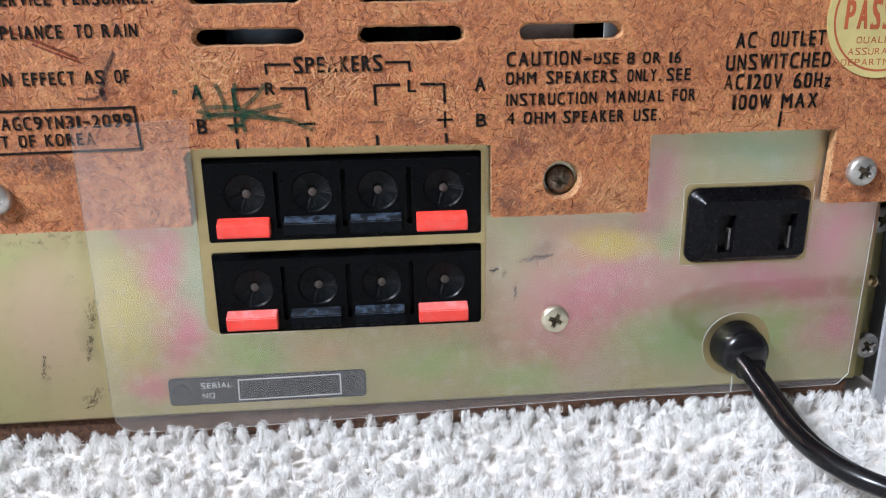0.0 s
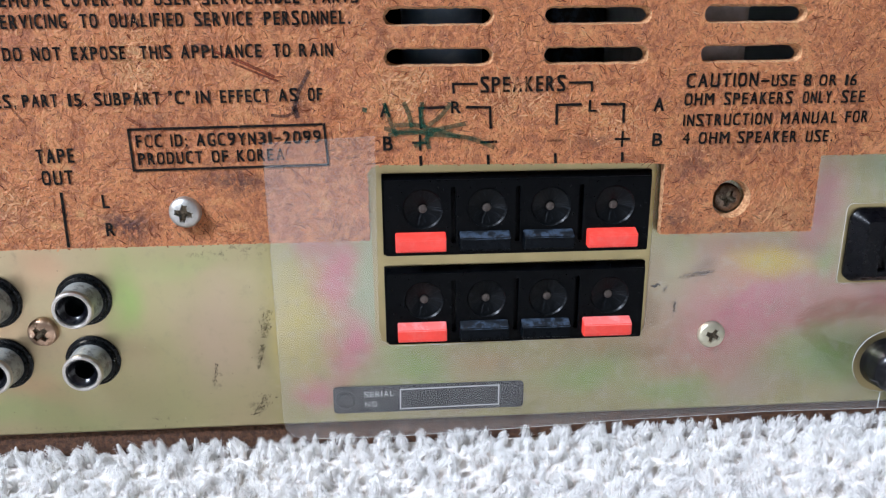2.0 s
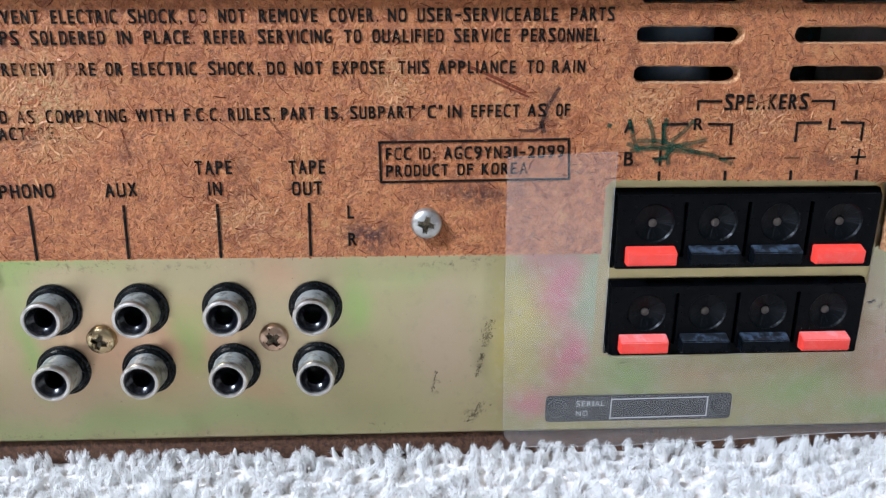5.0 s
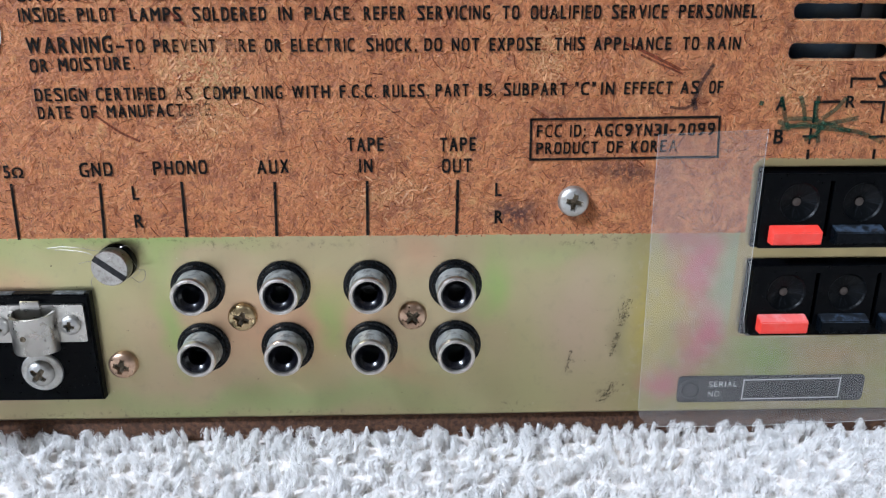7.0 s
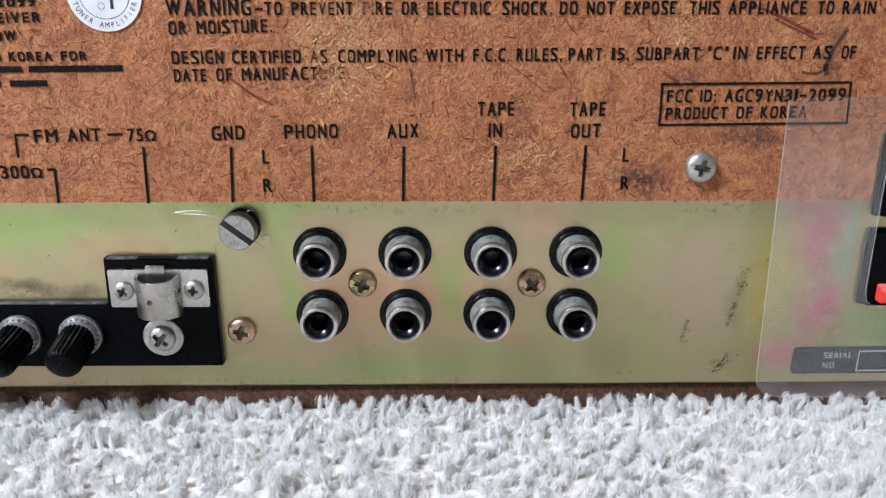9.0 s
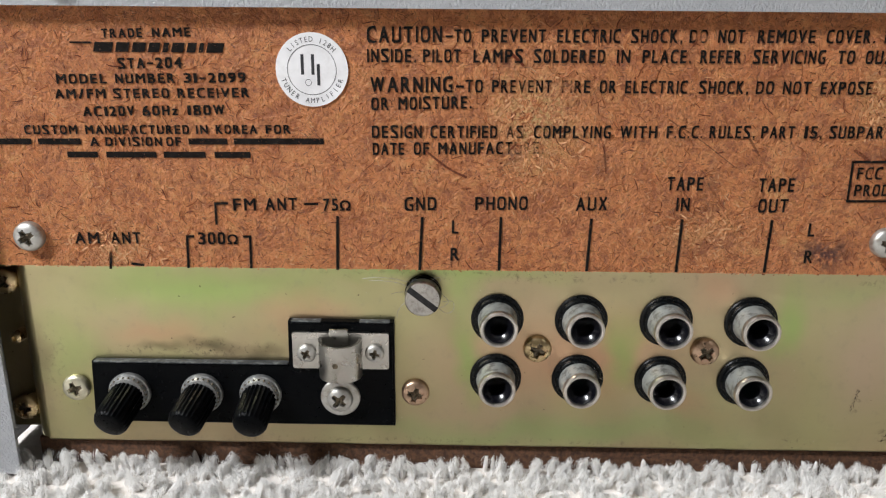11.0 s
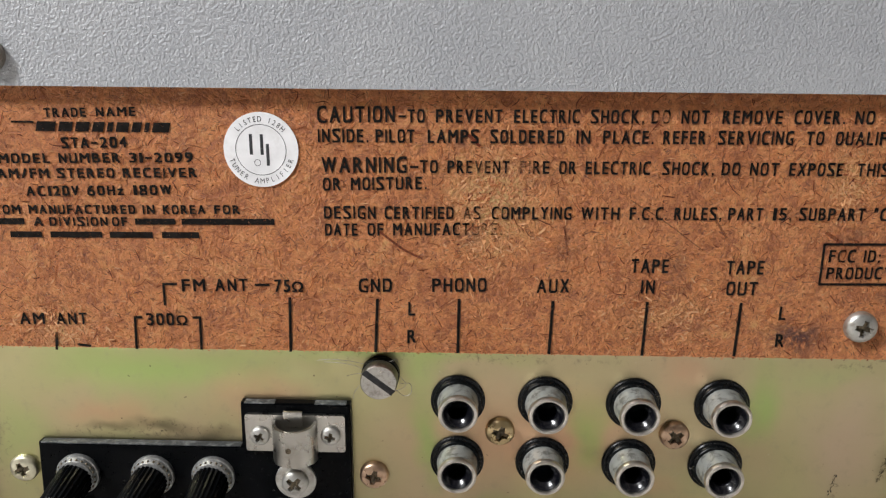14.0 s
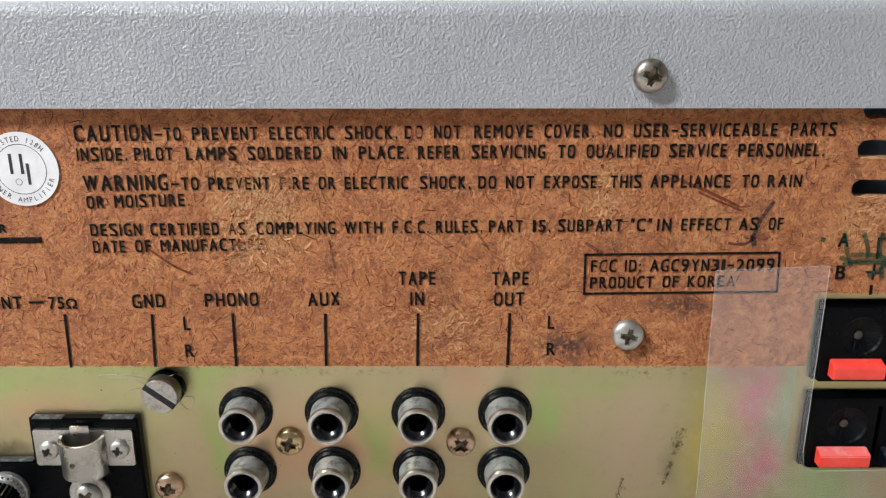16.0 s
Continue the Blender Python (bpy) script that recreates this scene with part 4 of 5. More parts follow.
for a, b in ((35.0, 38.4), (39.0, 41.4), (42.0, 44.4), (45.0, 47.0), (47.6, 48.6), (49.2, 51.4), (52.0, 53.6), (54.2, 55.0), (55.6, 58.6)):
    bm = bmesh.new()
    bm.faces.new([bm.verts.new((x, BOARD_Y - 0.14, z)) for x, z in ((a, 90.0), (b, 90.0), (b + 0.5, 91.7), (a + 0.5, 91.7))])
    part("printed_bar", bm, PRINT, board, smooth=0)

sentence(92.0, 92.2, 84.8, 98.0, 2.9, ("CAUTION", 84.8, 98.3))
sentence(92.2, 93.0, 98.8, 217.4, 2.35, ("-", 98.9, 100.2), ("TO", 100.5, 103.5), ("PREVENT", 105.4, 116.9), ("ELECTRIC", 118.9, 130.2), ("SHOCK,", 132.1, 140.4),
         ("DO", 142.5, 145.7), ("NOT", 147.6, 152.3), ("REMOVE", 154.6, 164.8), ("COVER.", 166.8, 174.6), ("NO", 177.1, 180.4), ("USER-SERVICEABLE", 182.3, 207.2), ("PARTS", 209.5, 217.4))
sentence(88.6, 89.4, 85.0, 216.2, 2.4, ("INSIDE.", 84.8, 92.8), ("PILOT", 94.9, 101.7), ("LAMPS", 104.0, 112.9), ("SOLDERED", 114.9, 127.7), ("IN", 129.8, 132.2),
         ("PLACE.", 134.4, 142.3), ("REFER", 144.8, 152.1), ("SERVICING", 154.2, 167.1), ("TO", 169.3, 172.3), ("QUALIFIED", 174.3, 186.9), ("SERVICE", 188.8, 198.8), ("PERSONNEL.", 200.8, 215.0))
sentence(83.2, 83.4, 85.1, 100.0, 2.9, ("WARNING", 85.3, 100.3))
sentence(83.4, 83.9, 100.8, 212.7, 2.35, ("-", 100.9, 102.4), ("TO", 102.7, 105.8), ("PREVENT", 107.5, 118.4), ("FIRE", 120.2, 125.4), ("OR", 127.1, 130.1), ("ELECTRIC", 131.7, 143.0),
         ("SHOCK,", 145.1, 153.2), ("DO", 155.4, 158.6), ("NOT", 160.3, 165.3), ("EXPOSE", 167.1, 176.4), ("THIS", 178.8, 184.3), ("APPLIANCE", 185.9, 200.0), ("TO", 202.0, 205.0), ("RAIN", 206.6, 212.6))
sentence(80.0, 80.5, 85.1, 103.4, 2.35, ("OR", 85.4, 88.6), ("MOISTURE.", 90.4, 103.0))
sentence(74.9, 76.1, 85.2, 210.5, 2.35, ("DESIGN", 85.4, 94.7), ("CERTIFIED", 96.3, 108.7), ("AS", 110.4, 113.5), ("COMPLYING", 115.5, 129.7), ("WITH", 131.4, 138.2), ("F.C.C.", 140.0, 146.6),
         ("RULES,", 147.9, 155.4), ("PART", 157.4, 163.5), ("15,", 165.3, 167.7), ("SUBPART", 169.9, 181.4), ('"C"', 182.9, 186.7), ("IN", 187.7, 190.2), ("EFFECT", 192.0, 200.9), ("AS", 202.4, 205.8), ("OF", 207.7, 210.3))
sentence(71.7, 72.3, 85.1, 118.0, 2.35, ("DATE", 85.5, 91.4), ("OF", 93.2, 96.1), ("MANUFACTURE.", 97.8, 116.6))
sentence(68.1, 68.4, 176.3, 209.8, 2.35, ("FCC", 176.2, 180.9), ("ID:", 182.4, 184.5), ("AGC9YN31-2099", 187.0, 209.6))
sentence(64.9, 65.3, 176.2, 202.7, 2.3, ("PRODUCT", 176.2, 187.8), ("OF", 189.5, 192.5), ("KOREA", 194.1, 202.8))
sentence(60.6, 60.9, 58.4, 70.7, 2.5, ("FM", 58.5, 62.9), ("ANT", 64.7, 70.8))
sentence(60.8, 60.9, 75.7, 81.1, 2.5, ("75", 75.8, 78.7), ("\u03a9", 79.0, 81.1))
sentence(53.8, 53.9, 51.1, 58.9, 2.5, ("300", 51.2, 56.5), ("\u03a9", 56.9, 59.0))
sentence(53.6, 53.8, 27.0, 39.9, 2.4, ("AM", 27.1, 31.9), ("ANT", 34.1, 40.0))
sentence(77.5, 77.6, 277.9, 291.3, 2.6, ("CAUTION", 277.7, 291.4))
sentence(77.6, 77.5, 291.9, 310.7, 2.1, ("-", 292.0, 293.6), ("USE", 294.0, 298.7), ("8", 300.3, 301.7), ("OR", 303.3, 306.7), ("16", 308.3, 310.6))
sentence(74.2, 74.3, 277.8, 312.8, 2.3, ("OHM", 277.6, 283.3), ("SPEAKERS", 285.2, 298.5), ("ONLY.", 300.5, 306.1), ("SEE", 308.0, 312.7))
sentence(70.3, 70.5, 277.8, 314.0, 2.3, ("INSTRUCTION", 277.7, 294.8), ("MANUAL", 296.7, 307.8), ("FOR", 309.4, 313.9))
sentence(66.9, 66.9, 278.0, 307.4, 2.3, ("4", 277.8, 279.3), ("OHM", 281.0, 287.0), ("SPEAKER", 288.6, 300.3), ("USE.", 302.1, 306.6))
sentence(79.9, 80.2, 321.1, 338.4, 2.9, ("AC", 320.9, 324.9), ("OUTLET", 327.7, 338.3))
sentence(75.9, 76.2, 319.7, 339.9, 2.9, ("UNSWITCHED", 319.4, 339.8))
sentence(72.3, 72.4, 319.3, 340.6, 2.9, ("AC", 319.3, 323.2), ("120V", 323.9, 330.7), ("60Hz", 333.0, 340.4))
sentence(68.5, 68.6, 321.4, 338.4, 2.9, ("100W", 321.3, 329.0), ("MAX", 331.0, 338.2))
for row in (
        ("TAPE", 141.0, 147.8, 65.6, 65.6, 2.7), ("IN", 143.1, 145.6, 61.6, 61.6, 2.7), ("TAPE", 158.2, 164.9, 65.5, 65.6, 2.7),
        ("OUT", 158.6, 164.2, 61.5, 61.6, 2.7), ("AUX", 124.1, 130.0, 61.4, 61.6, 2.7), ("PHONO", 104.9, 114.9, 61.3, 61.5, 2.7),
        ("GND", 91.4, 97.5, 61.0, 61.2, 2.7), ("L", 100.5, 101.8, 56.6, 56.6, 2.7), ("R", 100.3, 102.0, 51.1, 51.2, 2.7),
        ("L", 168.7, 170.0, 56.9, 56.9, 2.7), ("R", 168.7, 170.4, 51.5, 51.5, 2.7),
        ("SPEAKERS", 239.1, 254.9, 77.1, 77.2, 2.9), ("R", 233.7, 235.5, 73.4, 73.4, 2.3), ("L", 259.4, 261.0, 73.3, 73.3, 2.3),
        ("A", 220.6, 222.6, 72.9, 72.9, 2.6), ("B", 221.0, 222.8, 66.7, 66.7, 2.8), ("A", 271.8, 273.8, 73.2, 73.2, 2.6), ("B", 272.0, 274.0, 66.6, 66.6, 2.6)):
    lettering(*row)

# printed rules that lead to the sockets
for pts in ([(94.8, 59.8), (94.3, 49.1)], [(109.9, 60.0), (109.8, 49.2)], [(127.2, 59.9), (126.9, 49.3)], [(144.5, 60.0), (144.3, 49.3)],
            [(161.6, 60.1), (161.4, 49.5)], [(78.5, 59.8), (78.2, 48.9)], [(33.8, 52.1), (33.4, 48.5)]):
    lines([pts], 0.55)
lines([[(37.6, 49.7), (40.1, 49.4)]], 0.5)
lines([[(72.1, 62.1), (74.9, 62.15)]], 0.45)
lines([[(55.0, 57.8), (55.1, 62.0), (57.6, 62.05)]], 0.45)
lines([[(48.8, 48.9), (49.1, 55.35), (50.5, 55.4)], [(60.0, 55.5), (61.4, 55.5), (61.2, 49.0)]], 0.5)
lines([[(175.1, 71.4), (210.3, 71.8), (210.7, 64.3), (175.2, 63.9), (175.1, 71.6)]], 0.45)
lines([[(234.2, 77.0), (234.1, 78.7), (238.6, 78.7)], [(255.5, 78.7), (259.8, 78.7), (259.9, 77.0)]], 0.45)
lines([[(228.1, 70.6), (227.9, 74.45), (232.6, 74.55)], [(236.4, 74.5), (240.9, 74.4), (241.1, 70.5)]], 0.5)
lines([[(253.5, 71.0), (253.4, 74.65), (258.1, 74.7)], [(261.7, 74.7), (266.1, 74.6), (266.2, 71.1)]], 0.5)
lines([[(226.4, 68.1), (229.2, 68.05)], [(227.85, 69.6), (227.9, 66.6)]], 0.45)
lines([[(264.7, 68.1), (267.7, 68.1)], [(266.2, 69.6), (266.2, 66.6)]], 0.45)
lines([[(239.1, 67.95), (242.3, 68.05)]], 0.45)
lines([[(251.8, 68.0), (254.9, 68.05)]], 0.4)
for x in (227.95, 240.7, 253.5, 266.4):
    lines([[(x - 0.05, 65.6), (x + 0.05, 63.7)]], 0.55)
lines([[(331.2, 68.0), (331.1, 65.0)]], 0.5)
# old dark streaks in the board
for pts, width in (([(191.6, 85.0), (196.0, 83.2), (202.0, 80.4)], 0.9), ([(194.6, 83.0), (198.2, 81.4), (202.6, 79.6)], 0.6), ([(140.0, 79.0), (146.0, 75.4), (153.4, 70.1)], 0.32),
                   ([(95.4, 72.6), (99.6, 69.4), (103.2, 67.6)], 0.7), ([(155.2, 75.8), (157.6, 72.3)], 0.7), ([(175.0, 73.6), (178.2, 71.6)], 1.0), ([(128.6, 74.2), (129.4, 68.6)], 0.6),
                   ([(110.6, 90.6), (113.2, 88.2)], 0.8)):
    lines([[(p.x, p.y) for p in spline([(x, z, 0) for x, z in pts], 5)]], width * 0.6, STREAK, y=BOARD_Y - 0.125, name="dark_streak")
for pts, width in (([(208.2, 81.4), (206.3, 78.2), (205.4, 75.6), (204.8, 73.8)], 0.7), ([(205.6, 74.4), (203.4, 73.4), (200.8, 73.6)], 0.5), ([(205.0, 75.2), (205.6, 73.0)], 0.9)):
    lines([[(p.x, p.y) for p in spline([(x, z, 0) for x, z in pts], 5)]], width, SMEAR, y=BOARD_Y - 0.13, name="dark_streak")
# marker scrawl
scrawl = []
for i, pts in enumerate(([(217.4, 74.4), (218.2, 74.2)], [(221.4, 75.5), (222.3, 72.5), (223.6, 69.2)], [(225.0, 75.6), (226.0, 73.0), (226.4, 70.9)],
                         [(228.4, 75.6), (228.2, 73.0), (228.6, 70.8)], [(233.6, 75.3), (231.8, 73.0), (229.6, 71.4)], [(221.3, 70.9), (224.5, 70.0), (229.0, 70.2), (236.4, 71.5)],
                         [(222.0, 69.5), (226.0, 70.4), (230.0, 69.6), (236.8, 68.9), (241.8, 66.9)], [(229.6, 66.9), (229.2, 68.6), (229.4, 70.4)],
                         [(223.2, 71.4), (227.0, 71.4), (231.0, 70.4), (235.4, 69.0)], [(226.8, 67.4), (228.6, 68.4), (230.6, 70.4)])):
    q = [(p.x, p.y) for p in spline([(x, z, 0) for x, z in pts], 6)] if len(pts) > 2 else pts
    lines([q], 0.78, GREEN_INK, y=BOARD_Y - 0.19 - 0.004 * i, name="marker_stroke")


# ---------- round stickers ----------
def round_sticker(cx, cz, r, mat, label):
    bm = plate(ring(cx, cz, r, 64), [], BOARD_Y - 0.24, BOARD_Y - 0.02)
    return part("round_sticker", bm, mat, board, label)


def circle_line(cx, cz, r, width, mat, parent, y):
    pts = ring(cx, cz, r, 64)
    bm = bmesh.new()
    a = [bm.verts.new((cx + (x - cx) * (1 - width / 2 / r), y, cz + (z - cz) * (1 - width / 2 / r))) for x, z in pts]
    b = [bm.verts.new((cx + (x - cx) * (1 + width / 2 / r), y, cz + (z - cz) * (1 + width / 2 / r))) for x, z in pts]
    for i in range(64):
        j = (i + 1) % 64
        bm.faces.new((a[i], a[j], b[j], b[i]))
    return part("printed_ring", bm, mat, parent, smooth=0)


def round_text(body, cx, cz, r, cap, start, end, mat, parent, y, inside=False):
    """Letters round a circle, from one angle to the other (degrees, 90 is up)."""
    bm = bmesh.new()
    for i, ch in enumerate(body):
        if ch == " ":
            continue
        a = radians(start + (end - start) * i / (len(body) - 1))
        me = glyphs(ch, 0.0)
        xs = [v.co.x for v in me.vertices]
        mid, s = (min(xs) + max(xs)) / 2, cap / CAP
        turn = a + math.pi / 2 if inside else a - math.pi / 2
        for v in me.vertices:
            u, h = (v.co.x - mid) * s * 0.85, v.co.y * s
            v.co = (cx + r * math.cos(a) + u * math.cos(turn) - h * math.sin(turn), y, cz + r * math.sin(a) + u * math.sin(turn) + h * math.cos(turn))
        bm.from_mesh(me)
        bpy.data.meshes.remove(me)
    return part("lettering", bm, mat, parent, smooth=0)


mark = round_sticker(74.7, 87.15, 6.6, STICKER, "round white approval sticker with grey print")
y = BOARD_Y - 0.28
circle_line(74.7, 87.15, 4.45, 0.10, STICKER_INK, board, y)
round_text("LISTED 128H", 74.7, 87.15, 4.95, 0.95, 137, 43, STICKER_INK, board, y)
round_text("TUNER AMPLIFIER", 74.7, 87.15, 5.95, 0.95, 200, 340, STICKER_INK, board, y, True)
# the approval mark, as plain bars
for pts in ([(73.0, 89.9), (73.0, 86.3)], [(74.9, 89.9), (74.9, 86.3)], [(75.9, 88.2), (75.9, 84.4)]):
    lines([pts], 0.55, STICKER_INK, board, y, "printed_bar")
circle_line(74.0, 84.9, 0.55, 0.08, STICKER_INK, board, y)

round_sticker(349.5, 85.2, 11.3, SEAL, "round yellow quality sticker with red print")
circle_line(349.5, 85.2, 9.9, 0.4, SEAL_INK, board, y)
lettering("PASS", 341.6, 351.0, 83.0, 83.0, 5.4, SEAL_INK, board, y)
lettering("QUALITY", 344.4, 353.0, 80.4, 80.4, 1.25, SEAL_INK, board, y, bold=0.0)
lettering("ASSURANCE", 343.0, 354.6, 78.3, 78.3, 1.25, SEAL_INK, board, y, bold=0.0)
lettering("DEPARTMENT", 341.9, 355.6, 76.3, 76.3, 1.25, SEAL_INK, board, y, bold=0.0)


# ---------- scuffs on the zinc ----------
def scuff(x, z, w, h, turns, seed, width=0.26):
    """A rub mark of many small broken dashes."""
    rng = random.Random(seed)
    marks = []
    for i in range(turns * 5):
        u = rng.uniform(-0.5, 0.5)
        px, pz = x + w * (u * 0.8 + rng.gauss(0, 0.28)), z + h * (u + rng.gauss(0, 0.06))
        a, half = rng.gauss(1.2, 0.7), rng.uniform(0.06, 0.32)
        dx, dz = math.cos(a) * half, math.sin(a) * half
        marks.append([(px - dx, pz - dz), (px + dx * 0.3 + dz * 0.2, pz + dz * 0.3), (px + dx, pz + dz)])
    part("scuff", stroke_bm(marks, width * 0.6, -0.04), SCUFF_INK, panel, "black rub mark", smooth=0)


for args in ((196.3, 32.2, 1.6, 4.2, 14, 1), (196.0, 30.0, 1.4, 3.0, 10, 2), (194.9, 25.2, 1.1, 3.2, 11, 3), (194.4, 22.8, 0.9, 2.6, 8, 4), (185.3, 21.0, 0.8, 4.0, 6, 5, 0.15),
             (193.6, 12.4, 2.4, 2.6, 12, 6, 0.16), (194.6, 14.6, 1.6, 2.0, 8, 7, 0.15), (283.6, 39.2, 4.0, 1.2, 12, 8, 0.2), (286.4, 39.6, 2.4, 0.9, 8, 9, 0.18),
             (280.4, 32.4, 0.5, 3.6, 6, 10, 0.28), (276.2, 37.2, 1.2, 0.5, 5, 11, 0.4), (278.2, 36.6, 0.8, 1.6, 5, 12, 0.15)):
    scuff(*args)


# ---------- screws ----------
# dark metal of recesses: dirt, with the recess's shade put into the colour
SHADED_GRIME = plain("shaded_grimy_recess", (0.20, 0.16, 0.11), 0.38, 0.8, (0.05, 0.04, 0.025), 0.9, 0.9, 0.45, 0.6)


def screw_mesh(name, r, high, mat, cross=0.53, flange=0.0, post=0.0):
    """A pan-head screw with a cross recess, seated on y = 0."""
    bm = bmesh.new()
    n = 96
    profile = [(r, 0.0), (r, -high * 0.35)]
    steps = 18
    for i in range(1, steps + 1):
        u = 1 - i / steps
        profile.append((r * (0.97 * u if i < steps else 0), -high * (0.35 + 0.65 * math.sqrt(max(0, 1 - (u * 0.97) ** 2)))))
    if flange:
        lathe([(flange, 0), (flange, -0.5), (flange - 0.25, -0.75), (r * 0.9, -0.8)], 48, bm)
        profile = [(q, y - 0.6) for q, y in profile]
    if post:
        lathe([(1.6, post), (1.6, -0.1)], 16, bm)
    got = set(bm.verts)
    lathe(profile, n, bm)
    deep, arm, half = high * 0.62, r * cross, r * 0.165
    sunk = set()
    for v in bm.verts:
        if v in got:
            continue
        x, z = abs(v.co.x), abs(v.co.z)
        if v.co.length_squared and (math.hypot(x, z) < r * 0.9):
            a, b = max(x, z), min(x, z)
            if a < arm and b < half * (1.35 - 0.5 * a / arm):
                v.co.y += deep * (1.0 - 0.55 * a / arm)
                sunk.add(v)
    for f in bm.faces:
        if sum(v in sunk for v in f.verts) >= 3:
            f.material_index = 1
    return finish(bm, name, [mat, SHADED_GRIME], 40)


PAN = screw_mesh("board_screw", 2.95, 2.1, STEEL)
SMALL = screw_mesh("panel_screw", 2.9, 1.9, GOLD_SCREW)
SMALL_B = screw_mesh("panel_screw", 2.9, 1.9, COPPER_SCREW)
SMALL_D = screw_mesh("panel_screw", 2.9, 1.7, PALE_SCREW)
SMALL_E = screw_mesh("panel_screw", 2.9, 1.9, GOLD_SCREW, post=3.2)
SMALL_F = screw_mesh("panel_screw", 2.9, 1.9, STEEL, post=6.4)
SMALL_G = screw_mesh("panel_screw", 2.9, 1.6, DARK_BROWN_SCREW)
COVER_SCREW = screw_mesh("cover_screw", 2.85, 2.2, DARK_SCREW)
TINY = screw_mesh("clamp_screw", 1.95, 1.3, STEEL)
for me, name, at, spin in (
        (PAN, "board_screw", (183.7, BOARD_Y, 55.9), 12), (PAN, "board_screw", (18.4, BOARD_Y, 55.1), 60), (PAN, "board_screw", (349.0, BOARD_Y, 55.8), 35),
        (SMALL, "panel_screw", (118.4, -0.05, 31.5), 20), (SMALL_B, "panel_screw", (152.7, -0.05, 31.4), 50), (SMALL_B, "panel_screw", (93.3, -0.05, 21.2), 15),
        (SMALL_D, "panel_screw", (21.8, -0.05, 21.2), 70), (SMALL_D, "panel_screw", (288.7, -0.05, 26.0), 25), (SMALL_G, "panel_screw", (288.8, -0.05, 55.6), 15),
        (SMALL_E, "panel_screw", (9.0, 2.0, 44.2), 40), (SMALL_E, "panel_screw", (9.2, 2.0, 15.4), 0), (SMALL_F, "panel_screw", (358.6, 2.6, 44.2), 20), (SMALL_F, "panel_screw", (359.6, 2.6, 15.2), 55),
        (COVER_SCREW, "cover_screw", (29.9, LIP, 103.0), 80), (COVER_SCREW, "cover_screw", (183.9, LIP, 103.3), 18)):
    place(name, me, receiver, "", at, (0, spin, 0))
for x, y, z in ((9.2, 2.0, 31.3), (359.2, 2.6, 30.0)):
    part("rivet", lathe([(1.2, 6.4), (1.3, 0), (1.2, -0.5), (0.6, -0.8), (0.55, -0.2), (0, -0.1)], 20), GOLD_SCREW, receiver, at=(x, y, z))


# ---------- phono sockets ----------
WASHER = finish(lathe([(5.35, 0), (5.35, -0.4), (5.2, -0.6), (4.8, -0.66), (4.72, -1.1), (4.55, -1.3), (3.6, -1.3)], 48), "washer", GLOSS_BLACK)
BARREL = finish(lathe([(4.05, -0.6), (4.03, -1.3), (3.9, -2.6), (3.72, -5.0), (3.70, -5.2)], 48), "barrel", WORN)
LIP_RING = finish(lathe([(3.70, -5.15), (3.82, -5.4), (3.80, -5.9), (3.66, -6.24), (3.36, -6.38), (3.06, -6.26), (2.94, -5.95), (2.9, -4.5)], 48), "rim", RIM)
INSULATOR = finish(lathe([(2.96, -5.6), (2.86, -5.95), (2.74, -5.98), (2.5, -5.6), (2.15, -5.1), (1.85, -4.85), (1.72, -4.7), (1.66, -0.4), (0, -0.3)], 48), "insulator", PIT, 60)
n_jack = 0
for x in (110.0, 127.05, 144.25, 161.4):
    for z in (37.9, 24.75):
        jack = empty("phono_socket", (x, 0, z), receiver)
        place("washer", WASHER, jack, "black plastic washer", (x, -0.02, z))
        place("barrel", BARREL, jack, "worn nickel-plated barrel", (x, -0.02, z), (0, 47 * n_jack, 0))
        place("rim", LIP_RING, jack, "bright metal rim", (x, -0.02, z), (0, 70 * n_jack, 0))
        place("insulator", INSULATOR, jack, "black plastic insulator", (x, -0.02, z), (0, 30 * n_jack, 0))
        n_jack += 1

# ---------- ground screw with stray wires ----------
bm = lathe([(2.2, 0), (2.2, -1.6), (3.4, -1.65), (3.55, -1.9), (3.55, -4.2), (3.35, -4.5), (0, -4.5)], 48)
ground = part("ground_screw", bm, BRUSHED, receiver, "slotted steel ground screw", at=(94.9, 0, 43.4))
part("washer", lathe([(3.7, 0), (3.7, -1.4), (3.4, -1.65), (2, -1.65)], 40), BLACK, ground, "black washer", at=(94.9, 0, 43.4))
# no recess is cut: a dark bar on the head paints the slot's shade
bm = block(-3.5, 3.5, -4.56, -4.2, -0.62, 0.62, 0.05)
part("slot", bm, DARK, ground, "screwdriver slot drawn as a dark bar in place of its shade", at=(94.9, 0, 43.4), turn=(0, 38, 0))
